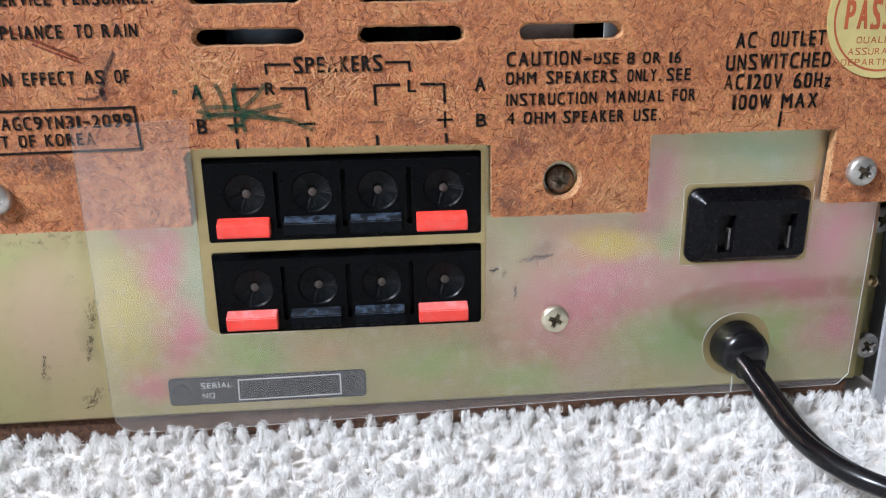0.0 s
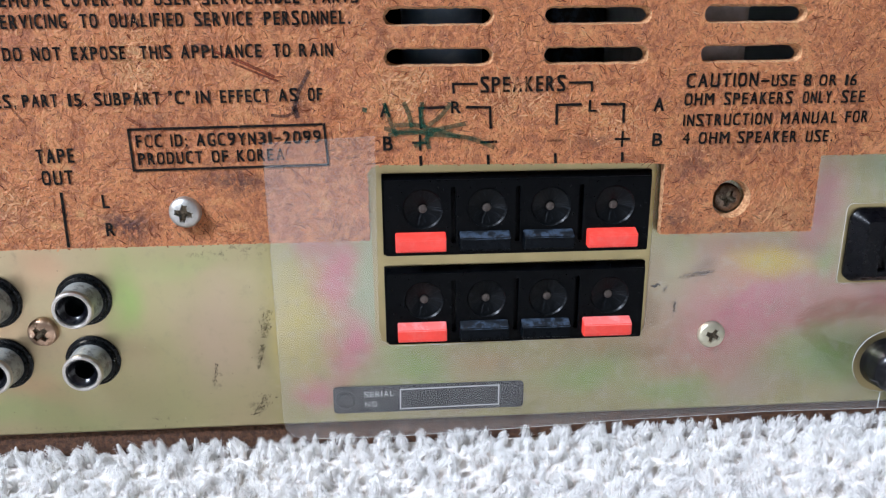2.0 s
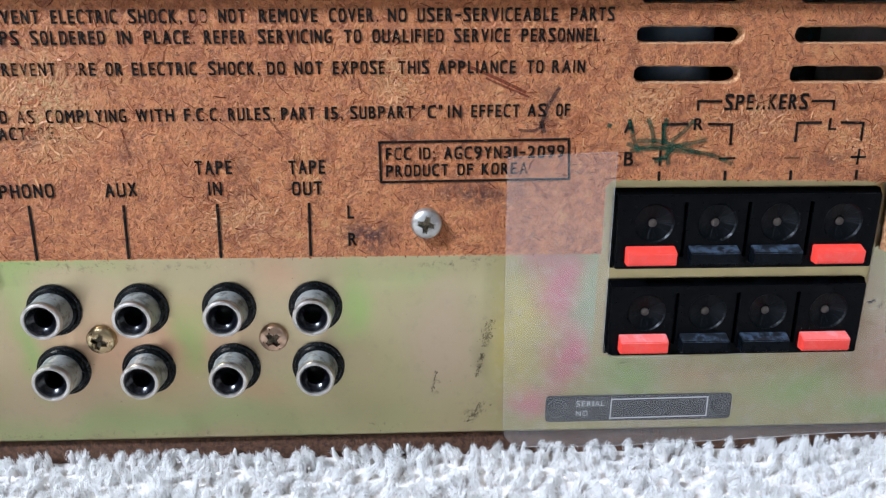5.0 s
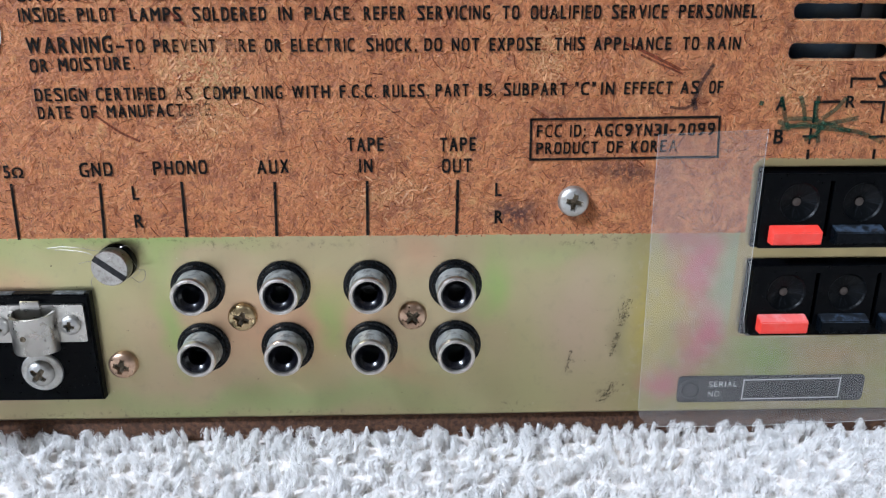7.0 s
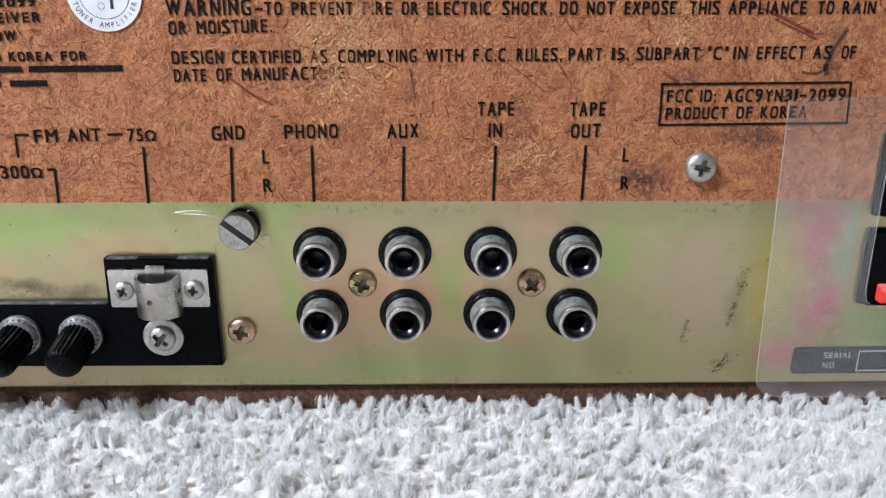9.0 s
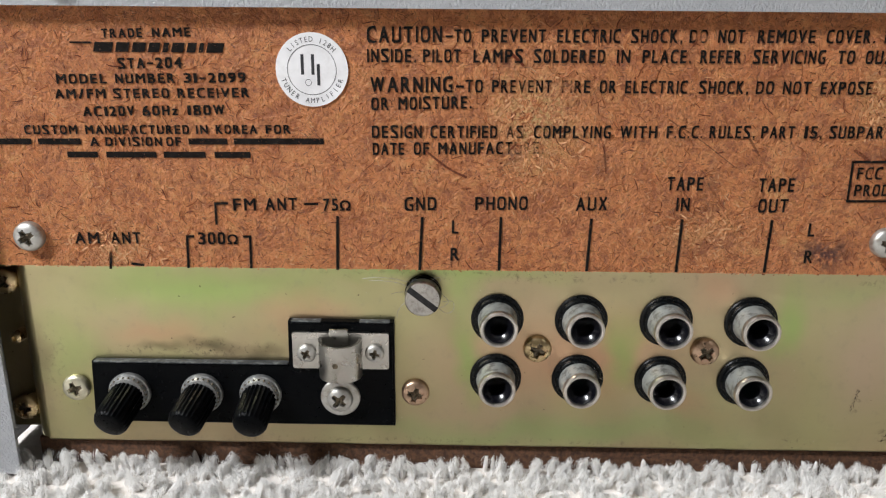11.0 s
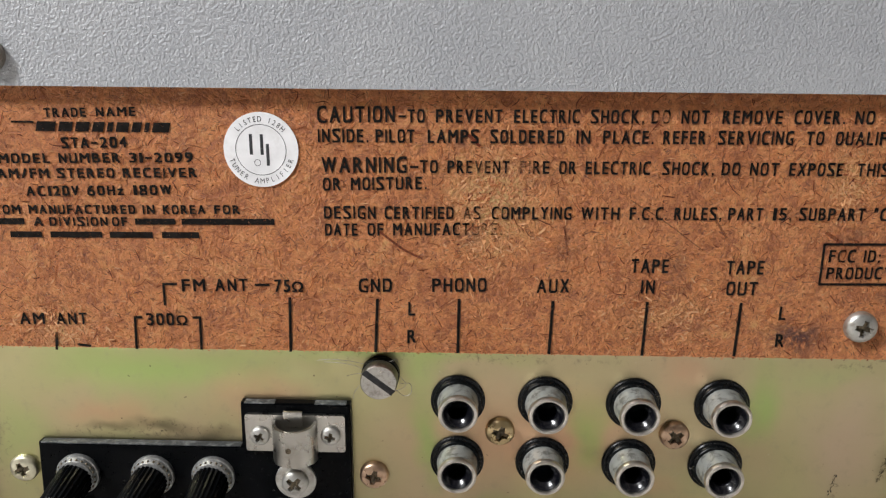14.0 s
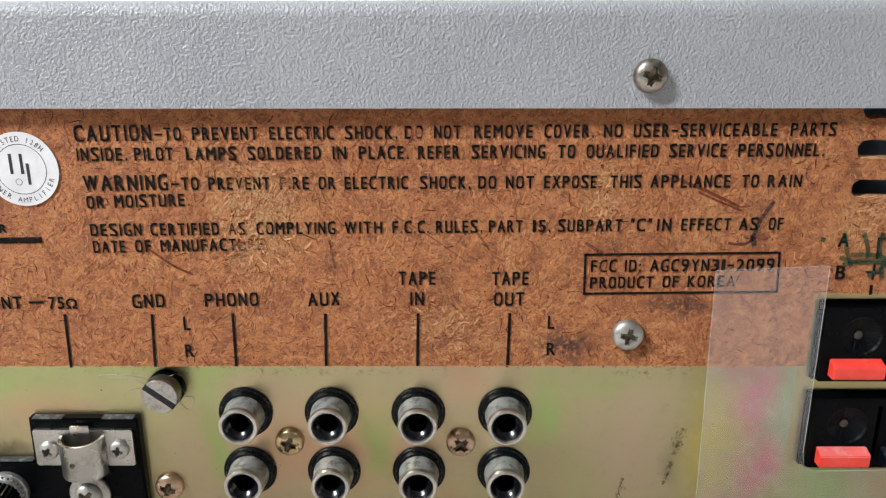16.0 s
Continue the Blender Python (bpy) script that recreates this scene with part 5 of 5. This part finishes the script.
for i, pts in enumerate(([(83.0, -2.6, 47.0), (86.0, -2.9, 47.4), (89.5, -3.2, 47.2), (92.4, -2.6, 46.4), (94.0, -1.8, 46.6)],
                         [(88.6, -3.0, 44.0), (90.2, -2.4, 44.2), (92.0, -1.4, 43.6), (94.0, -1.2, 41.0)],
                         [(96.0, -1.3, 40.2), (98.5, -2.4, 41.0), (100.0, -2.8, 42.4), (99.0, -2.4, 43.6), (98.0, -1.4, 44.6)],
                         [(89.6, -1.0, 38.2), (89.9, -1.6, 40.0), (91.2, -1.6, 41.6), (93.0, -1.3, 42.4)],
                         [(84.2, -2.4, 46.6), (87.2, -2.9, 46.7), (90.6, -3.4, 46.3), (92.6, -4.0, 45.2), (92.0, -4.6, 43.6), (93.0, -3.6, 41.4)],
                         [(98.4, -1.6, 46.4), (98.1, -3.0, 47.6), (96.8, -3.4, 47.2), (96.6, -2.0, 46.2)],
                         [(97.6, -1.4, 40.8), (99.6, -3.2, 40.2), (101.0, -3.6, 41.0), (100.8, -2.6, 42.4), (98.8, -1.6, 42.0)])):
    part("stray_wire", tube(spline(pts, 8), 0.045, 6), BRUSHED, ground, "fine bare wire strand")


# ---------- antenna terminals ----------
antenna = empty("antenna_terminal", (56, 0, 25), receiver, "black antenna terminal block with three knobs and a cable clamp")
FACE = -2.0
bm = plate(dense([(25.6, 14.1), (89.1, 14.0), (89.0, 37.4), (67.5, 37.4), (67.3, 27.9), (26.3, 27.9)], 15), [], FACE, 0.0)
bmesh.ops.bevel(bm, geom=[e for e in bm.edges if e.calc_face_angle(0) > 1.0 and max(v.co.y for v in e.verts) < -1], offset=0.35, segments=2, affect="EDGES")
part("base_block", bm, BLACK, antenna)
part("ledge", block(26.8, 67.0, FACE - 0.02, -0.3, 27.75, 28.05, 0.1), DUST_AND_GLINT, antenna, "dusty upper edge")
part("ledge", block(68.2, 74.2, FACE - 0.02, -0.3, 37.25, 37.55, 0.1), DUST_AND_GLINT, antenna, "dusty upper edge")
part("ledge", block(82.0, 88.2, FACE - 0.02, -0.3, 37.25, 37.55, 0.1), DUST_AND_GLINT, antenna, "dusty upper edge")
KNOB = finish(lathe([(3.3, 0), (3.45, -0.4), (3.4, -7.4), (3.15, -8.2), (2.6, -8.5), (0, -8.5)], 96, wave=0.14, teeth=24), "knob", BLACK, 50)
COLLAR = finish(lathe([(4.3, 0), (4.35, -0.7), (4.25, -0.95), (4.05, -1.05), (3.98, -1.25), (3.55, -2.0), (2.8, -2.1)], 72), "collar", DULL, 40)
# small beads whose dark colour stands in for the shade of dents
bm = bmesh.new()
for i in range(22):
    a = 2 * math.pi * i / 22
    got = bmesh.ops.create_uvsphere(bm, u_segments=8, v_segments=5, radius=0.25)["verts"]
    bmesh.ops.translate(bm, vec=(3.78 * math.cos(a), -1.58, 3.78 * math.sin(a)), verts=got)
DIMPLES = finish(bm, "knurl", SHADED_GRIME, 60)
for i, x in enumerate((33.9, 49.0, 61.2)):
    collar = place("collar", COLLAR, antenna, "silver knurled collar", (x, FACE, 21.3))
    place("knurl", DIMPLES, collar, "ring of dark beads in place of shaded dents", (x, FACE, 21.3), (0, 5 * i, 0))
    place("knob", KNOB, antenna, "black ribbed thumb knob", (x, FACE - 1.0, 21.2), (21 - i, 0, (-9, -11, -4)[i]))
# clamp for the cable
bm = plate(dense(rrect(68.4, 27.5, 88.0, 35.4, 0.4, 2), 4), [], FACE - 0.8, FACE)
part("clamp_plate", bm, TIN, antenna, "tinned steel clamp plate")
bm = bmesh.new()
rows = []
for z, s in ((25.8, 0.96), (26.2, 1.0), (34.0, 1.0), (34.3, 1.0)):
    o, inn = [], []
    for j in range(15):
        a = math.pi * j / 14
        cx, cy = 78.2, FACE - 0.9
        dip = 0.5 * math.sin(a) if z > 33 else -0.4 * math.sin(a)
        o.append(bm.verts.new((cx - 4.4 * s * math.cos(a), cy - 4.2 * s * math.sin(a), z - dip)))
        inn.append(bm.verts.new((cx - 3.8 * s * math.cos(a), cy - 3.6 * s * math.sin(a), z - dip)))
    rows.append((o, inn))
for (o, i1), (p, i2) in zip(rows, rows[1:]):
    for j in range(14):
        bm.faces.new((o[j], o[j + 1], p[j + 1], p[j]))
        bm.faces.new((i1[j + 1], i1[j], i2[j], i2[j + 1]))
for o, i1 in (rows[0], rows[-1]):
    for j in range(14):
        bm.faces.new((o[j], i1[j], i1[j + 1], o[j + 1]))
bmesh.ops.recalc_face_normals(bm, faces=bm.faces[:])
saddle = part("clamp_saddle", bm, TIN, antenna, "bent tinned steel saddle, open above")
part("rivet", lathe([(0.6, 0), (0.5, -0.2), (0.3, -0.05), (0, 0.0)], 16), SHADED_GRIME, saddle, at=(77.7, FACE - 5.05, 30.0))
part("contact_tongue", block(76.0, 79.8, FACE - 1.2, FACE - 0.6, 33.0, 36.3, 0.15), TIN, antenna)
place("clamp_screw", TINY, antenna, "", (71.3, FACE - 0.8, 31.0), (0, 30, 0))
place("clamp_screw", TINY, antenna, "", (85.2, FACE - 0.8, 31.2), (0, 12, 0))
place("washer_screw", screw_mesh("washer_screw", 2.7, 1.9, STEEL, 0.62, 4.1), antenna, "bright steel screw with a broad washer", (77.8, FACE, 20.8), (0, 40, 0))


# ---------- speaker terminals ----------
def speaker_terminal(z_low, label):
    thing = empty("speaker_terminal", (246.8, 0, z_low), receiver, label)
    x0, x1, z1 = 220.9, 272.8, z_low + 15.9
    xs = (228.2, 240.7, 253.2, 265.8)
    zc = z_low + 9.3
    front = -2.4
    outer = dense(rrect(x0, z_low, x1, z1 - 0.9, 0.35, 2), 8)
    holes = [ring(x, zc, 3.9, 40) for x in xs]
    holes += [rrect(g - 0.45, z_low + 2.4, g + 0.45, z1 - 2.4, 0.15, 2) for g in (234.15, 246.7, 259.1)]
    bm = plate(outer, holes, front, -0.5)
    part("housing", bm, BLACK, thing, "black plastic housing")
    part("base", block(x0 - 0.5, x1 + 0.5, -0.9, 0.4, z_low - 0.3, z1, 0.25), BLACK, thing)
    bm = bmesh.new()
    vs = [bm.verts.new(p) for p in ((x0, front, z1 - 1.2), (x1, front, z1 - 1.2), (x1 + 0.3, -0.9, z1 - 0.1), (x0 - 0.3, -0.9, z1 - 0.1), (x0, -0.9, z1 - 1.6), (x1, -0.9, z1 - 1.6))]
    for ids in ((0, 1, 2, 3), (0, 4, 5, 1), (0, 3, 4), (1, 5, 2), (3, 2, 5, 4)):
        bm.faces.new([vs[i] for i in ids])
    bmesh.ops.recalc_face_normals(bm, faces=bm.faces[:])
    part("top_edge", bm, BLACK, thing, "", 20)
    for i, x in enumerate(xs):
        bm = lathe([(3.95, front - 0.02), (3.88, front + 0.05), (3.6, front + 0.35), (1.12, front + 1.25), (1.02, front + 1.3), (1.0, front + 1.5), (0, front + 1.52)], 40)
        part("funnel", bm, FUNNEL, thing, "scratched conical wire entry", 25, at=(x, 0, zc))
        part("contact", lathe([(0.86, 0.3), (0.8, 0.06), (0.45, -0.06), (0, -0.08)], 20), CONTACT, thing, "dull metal contact", at=(x + 0.06, front + 1.2, zc - 0.26))
        red = i in (0, 3)
        a, b = x - 5.4, x + 4.4
        # a lever with a sloping upper face
        bm = bmesh.new()
        tip, root = -4.6, -0.8
        zt = z_low + 4.75
        prof = [(root, zt + 0.1), (front - 0.1, zt), (tip + 0.25, zt - 0.75), (tip, zt - 1.0), (tip + 0.1, z_low + 1.35), (tip + 0.5, z_low + 1.1), (root, z_low + 1.3)]
        left = [bm.verts.new((a, y, z)) for y, z in prof]
        right = [bm.verts.new((b, y, z)) for y, z in prof]
        for j in range(len(prof)):
            m2 = (j + 1) % len(prof)
            bm.faces.new((left[j], left[m2], right[m2], right[j]))
        bm.faces.new(left)
        bm.faces.new(right)
        bmesh.ops.recalc_face_normals(bm, faces=bm.faces[:])
        bmesh.ops.bevel(bm, geom=bm.edges[:], offset=0.16, segments=2, affect="EDGES")
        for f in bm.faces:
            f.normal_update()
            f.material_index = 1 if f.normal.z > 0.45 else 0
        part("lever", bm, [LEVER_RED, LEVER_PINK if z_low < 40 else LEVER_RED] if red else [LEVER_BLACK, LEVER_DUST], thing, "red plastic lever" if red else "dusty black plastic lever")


speaker_terminal(45.8, "black speaker terminal with red and black levers")
speaker_terminal(27.0, "black speaker terminal with red and black levers")

# ---------- mains outlet ----------
outlet = empty("mains_outlet", (328, 0, 45), receiver, "black two-slot mains outlet with a bevelled rim")
slots = []
for x in (322.6, 335.3):
    slots.append([(x - 1.7, 39.9), (x + 1.5, 39.9), (x + 1.7, 47.6), (x - 1.5, 47.6)])
bm = plate(dense(rrect(317.6, 38.9, 339.2, 50.5, 0.8, 3), 4), slots, -3.3, -1.2)
part("face", bm, OUTLET, outlet)
bm = bmesh.new()
rows = []
for inset, y in ((0, 0.3), (0, -0.6), (0.3, -1.0), (2.2, -3.3), (2.4, -3.28)):
    rows.append([bm.verts.new((x, y, z)) for x, z in rrect(315.4 + inset, 37.1 + inset * 0.8, 341.0 - inset, 52.7 - inset, max(0.6, 2.4 - inset * 0.7), 5)])
for p, q in zip(rows, rows[1:]):
    for i in range(len(p)):
        j = (i + 1) % len(p)
        bm.faces.new((p[i], p[j], q[j], q[i]))
bmesh.ops.recalc_face_normals(bm, faces=bm.faces[:])
part("rim", bm, OUTLET, outlet, "worn bevelled rim", 30)
for x in (322.6, 335.3):
    part("contact", block(x + 1.05, x + 1.45, -2.0, -0.6, 40.0, 44.6, 0.05), BLADE, outlet, "grey metal blade contact")
    part("well", block(x - 2.4, x + 2.4, -0.6, -0.4, 39, 49, 0), DARK, outlet)

# ---------- mains cord ----------
part("cord_bushing", lathe([(5.6, 0.4), (5.6, -0.8), (5.35, -1.6), (5.3, -3.8), (4.9, -5.3), (3.8, -6.3), (2.0, -6.8), (0, -6.9)], 48), RUBBER, receiver,
     "round black strain-relief bushing", 50, at=(328.4, 0, 18.0))
part("cord_bushing", tube([(328.4 + 5.2 * math.cos(radians(a)) * math.cos(radians(8)), -3.6 - 2.9 * abs(math.sin(radians(a))), 16.6 + 0.9 * math.cos(radians(a))) for a in range(0, 181, 12)], 0.10, 6), DULL_RUBBER, receiver,
     "worn moulding seam of the bushing", 60)
part("cord_boot", block(-2.9, 2.9, -2.4, 3.0, -2.3, 2.3, 1.2, seg=3), RUBBER, receiver, "moulded exit of the cord", 50, at=(329.2, -5.2, 15.4), turn=(20, 0, 0))
CORD = [(328.2, -3.0, 17.0), (328.5, -8.5, 15.4), (329.2, -16.0, 13.0), (329.4, -25.0, 11.2), (330.6, -33.5, 10.6), (334.6, -41.0, 10.3), (343.0, -47.5, 10.0),
        (358.0, -52.0, 9.8), (385.0, -54.0, 9.6), (430.0, -48.0, 9.4), (500.0, -20.0, 9.2), (600.0, 60.0, 9.0), (760.0, 200.0, 9.0)]
way = spline(CORD, 10)
bm = bmesh.new()
for s in (-1, 1):
    pts = []
    for i, p in enumerate(way):
        d = (way[min(i + 1, len(way) - 1)] - way[max(i - 1, 0)]).normalized()
        side = d.cross(Vector((0, 0, 1))).normalized()
        tilt = (side * 0.85 + Vector((0, 0, 0.5)))
        pts.append(p + tilt.normalized() * (1.45 * s))
    tube(pts, 1.85, 14, bm=bm)
part("mains_cord", bm, RUBBER, receiver, "flat black twin mains cord lying on the carpet", 60)

# ---------- serial plate ----------
bm = plate(rrect(208.9, 10.6, 249.1, 16.7, 0.9, 4), [], -0.25, -0.02)
serial = part("serial_plate", bm, LABEL_BLACK, receiver, "black foil serial plate with silver print, number left blank")
lettering("SERIAL", 215.4, 221.6, 14.2, 14.25, 1.3, LABEL_WHITE, serial, -0.30, bold=0.0)
lettering("NO", 215.5, 218.0, 11.9, 11.95, 1.3, LABEL_WHITE, serial, -0.30, bold=0.0)
lines([[(223.0, 15.75), (243.8, 15.95), (243.8, 11.45), (222.9, 11.25), (223.0, 15.9)]], 0.28, LABEL_WHITE, serial, -0.30)
for x in (211.4, 246.4):
    part("rivet", lathe([(1.6, 0), (1.5, -0.35), (0.9, -0.5), (0, -0.52)], 24), LABEL_BLACK, serial, at=(x, -0.25, 13.7))
    # paler ring: the highlight round the rivet is put into its colour
    part("rivet_glint_rim", lathe([(2.25, 0.02), (2.2, -0.12), (2.1, -0.14), (2.02, -0.02)], 32), DUST_AND_GLINT, serial, at=(x, -0.25, 13.7))

# ---------- inside, seen through the slots ----------
def can(x, y, r, z0, z1, mat, label):
    bm = lathe([(0, -z1), (r - 0.6, -z1), (r, -z1 + 0.6), (r, -z0), (0, -z0)], 32)
    bmesh.ops.rotate(bm, cent=(0, 0, 0), matrix=Matrix.Rotation(radians(-90), 3, "X"), verts=bm.verts)
    bmesh.ops.translate(bm, vec=(x, y, 0), verts=bm.verts)
    return part("inner_component", bm, mat, receiver, label)


can(233, 11.5, 8, 9, 110, BLUE, "dark blue sleeved component inside")
can(262, 24, 7, 9, 104, LEVER_DUST, "dark component inside")
part("inner_component", block(274, 292.6, 4.0, 44, 9, 106, 2.5), CAN, receiver, "grey metal can inside")

# ================= the clear film =================
FILM_OUT = ([(198.9, 68.6), (219.5, 69.5), (219.4, 58), (219.3, 49), (219.2, 40), (219.1, 31.5), (219.6, 29.0), (221.4, 27.8), (232, 27.5), (250, 27.0), (272, 26.4), (273.6, 27.0),
             (274.2, 28.5), (274.4, 66), (300, 67), (330, 67), (355.6, 67), (355.5, 46), (354.9, 9.8), (352.6, 7.3), (328.42, 6.9), (328.40, 10.9)])
hole = [(328.6 + 7.6 * math.cos(radians(a)), 18.2 + 7.3 * math.sin(radians(a))) for a in range(-88, 270, 12)]
FILM_OUT += hole[:-1] + [(328.30, 10.9), (328.30, 6.8), (303, 7.1), (280, 6.6), (262, 6.5), (246, 7.0), (231, 7.6), (204, 7.9), (201.2, 8.6), (199.6, 10.4), (199.2, 12.5), (199.1, 30), (199.0, 50)]
FILM_OUT.reverse()


def film_bend(x, z):
    """The film stands off on the board at its free end and lies on the panel elsewhere."""
    free = min(1.0, max(0.0, (274 - x) / 54))
    free = free * free * (3 - 2 * free) * 0.6 + free * 0.4
    low = min(1.0, max(0.0, (69 - z) / 60))
    return -free * (3.4 + 1.6 * low)


outlet_hole = rrect(314.4, 36.6, 341.6, 53.7, 1.2, 4)
film = empty("protective_film", (276, 0, 8), None, "clear plastic protective film over the zinc panel, hazy and lightly scratched", "plastic film")
for name, edge, label in (("sheet", 0, ""), ("cut_edge", 1, "whitish cut edge of the film")):
    bm = plate(dense(FILM_OUT, 2.0), [dense(outlet_hole, 2.0)], -0.46, -0.28, rim=1)
    for axis, start, stop, step in ((0, 200, 356, 4), (2, 8, 69, 5)):
        for q in range(start, stop, step):
            at, normal = [0, 0, 0], [0, 0, 0]
            at[axis], normal[axis] = q, 1
            bmesh.ops.bisect_plane(bm, geom=bm.verts[:] + bm.edges[:] + bm.faces[:], plane_co=at, plane_no=normal)
    for v in bm.verts:
        v.co.y += film_bend(v.co.x, v.co.z)
    bmesh.ops.delete(bm, geom=[f for f in bm.faces if f.material_index != edge], context="FACES")
    for f in bm.faces:
        f.material_index = 0
    part(name, bm, FILM_EDGE if edge else FILM, film, label, 50).visible_shadow = False

# ================= carpet pile =================
def pile(x0, x1, y0, y1, step, fibres, seed, name, thick, reach):
    """Tufts of soft yarn, each a bent core under many loose curling fibres."""
    rng = np.random.default_rng(seed)
    gx, gy = np.meshgrid(np.arange(x0, x1, step), np.arange(y0, y1, step))
    base = np.stack([gx.ravel(), gy.ravel()], 1)
    base = base + rng.normal(0, step * 0.30, base.shape)
    base = base[~((base[:, 0] > -1) & (base[:, 0] < 369) & (base[:, 1] > 0.8))]
    n = len(base)
    tall = 4.6 + rng.normal(0, 0.75, n) + 2.0 * np.clip((base[:, 1] + 6.0) / 6.0, 0, 1) + 0.6 * np.sin(base[:, 0] * 0.31) * np.sin(base[:, 1] * 0.37)
    for _ in range(7):
        way, size, phase = rng.uniform(0, np.pi), rng.uniform(4.5, 10.0), rng.uniform(0, 2 * np.pi)
        tall = tall + 0.30 * np.sin((base[:, 0] * np.cos(way) + base[:, 1] * np.sin(way)) * 2 * np.pi / size + phase)
    tall = np.clip(tall, 3.0, 6.9)
    lean = rng.normal(0, 1.0, (n, 2))
    near = np.clip((base[:, 1] + 3.2) / 3.0, 0, 1) * ((base[:, 0] > -1) & (base[:, 0] < 369))
    lean[:, 1] = np.where(near > 0, -np.abs(lean[:, 1]) * (0.3 + 0.5 * near), lean[:, 1])
    # the cores
    sides, levels = 6, np.array([0.0, 0.4, 0.7, 0.9, 1.0])
    fat = np.array([0.8, 0.8, 0.75, 0.6, 0.3])
    size = thick * rng.uniform(0.75, 1.2, n)
    V = np.zeros((n, len(levels), sides, 3))
    th = np.arange(sides) * 2 * np.pi / sides
    for i, (l, f) in enumerate(zip(levels, fat)):
        r = size[:, None] * f * (1 + rng.normal(0, 0.22, (n, sides)))
        V[:, i, :, 0] = (base[:, 0] + lean[:, 0] * l ** 1.6)[:, None] + r * np.cos(th + l * 1.5)
        V[:, i, :, 1] = (base[:, 1] + lean[:, 1] * l ** 1.6)[:, None] + r * np.sin(th + l * 1.5)
        V[:, i, :, 2] = (-2.2 + (tall + 1.1) * l)[:, None] + rng.normal(0, 0.2, (n, sides))
    nl = len(levels)
    ids = np.arange(n)[:, None, None] * (nl * sides)
    faces = []
    for i in range(nl - 1):
        q = np.array([[i * sides + k, i * sides + (k + 1) % sides, (i + 1) * sides + (k + 1) % sides, (i + 1) * sides + k] for k in range(sides)])
        faces.append((ids + q[None]).reshape(-1, 4))
    cap = (nl - 1) * sides + np.array([[0, 1, 2, 3], [0, 3, 4, 5]])
    faces.append((ids + cap[None]).reshape(-1, 4))
    quads = np.concatenate(faces)
    verts = V.reshape(-1, 3)
    # the fibres: a loose brush on every tuft, longest in its middle
    m = n * fibres
    tuft = np.repeat(np.arange(n), fibres)
    rho = np.sqrt(rng.uniform(0, 1, m))
    a = rng.uniform(0, 2 * np.pi, m)
    out = np.stack([np.cos(a), np.sin(a), np.zeros(m)], 1)
    swirl = np.stack([-np.sin(a), np.cos(a), np.zeros(m)], 1)
    bow = np.stack([lean[:, 0], lean[:, 1], np.zeros(n)], 1)[tuft]
    spread = (size * 1.75)[tuft][:, None]
    tip = np.stack([base[tuft, 0], base[tuft, 1], -2.2 + (tall[tuft] + 2.1) * (1 - 0.20 * rho ** 2)], 1)
    tip = tip + bow + out * spread * rho[:, None] + rng.normal(0, 0.16, (m, 3)) - np.array([0, 0, 0.15])
    length = reach * rng.uniform(0.7, 1.2, m)[:, None]
    d = np.array([0, 0, 1.0]) + bow * 0.3 + out * rho[:, None] * 0.30 + swirl * 0.22 + rng.normal(0, 0.20, (m, 3))
    d /= np.linalg.norm(d, axis=1)[:, None]
    d2 = d + out * rho[:, None] * 0.45 + rng.normal(0, 0.36, (m, 3))
    d2 /= np.linalg.norm(d2, axis=1)[:, None]
    mid = tip - d2 * length * 0.45
    root = mid - d * length * 0.55
    side = np.cross(d, out * 1.0 + rng.normal(0, 0.7, (m, 3)))
    side /= np.linalg.norm(side, axis=1)[:, None]
    hw = rng.uniform(0.022, 0.050, m)[:, None]
    F = np.stack([root - side * hw, root + side * hw, mid - side * hw, mid + side * hw, tip - side * hw * 0.6, tip + side * hw * 0.6], 1)
    keep = ~((F[:, :, 1].max(1) > -0.1) & (root[:, 0] > 0) & (root[:, 0] < 368))
    F = F[keep]
    fi = len(verts) + np.arange(len(F))[:, None, None] * 6
    fq = (fi + np.array([[0, 1, 3, 2], [2, 3, 5, 4]])[None]).reshape(-1, 4)
    verts = np.concatenate([verts, F.reshape(-1, 3)]) - np.array([0, 0, FLOOR_Z])
    nq = len(quads)
    quads = np.concatenate([quads, fq])
    me = bpy.data.meshes.new(name)
    me.from_pydata((verts * MM).tolist(), [], quads.tolist())
    me.materials.append(PILE)
    me.materials.append(FIBRE)
    me.polygons.foreach_set("use_smooth", [True] * len(me.polygons))
    me.polygons.foreach_set("material_index", [0] * nq + [1] * (len(quads) - nq))
    return tagged(place(name, me), "cream cut-pile carpet tufts round the receiver", "carpet", "", "stuff")


pile(-12, 392, -46, 2.5, 2.0, 112, 3, "carpet_pile", 0.76, 1.65)
pile(-12, 430, -74, -47, 3.4, 60, 7, "carpet_pile", 1.2, 2.3)
pile(-160, -14, -74, 180, 3.8, 60, 5, "carpet_pile", 1.4, 2.5)
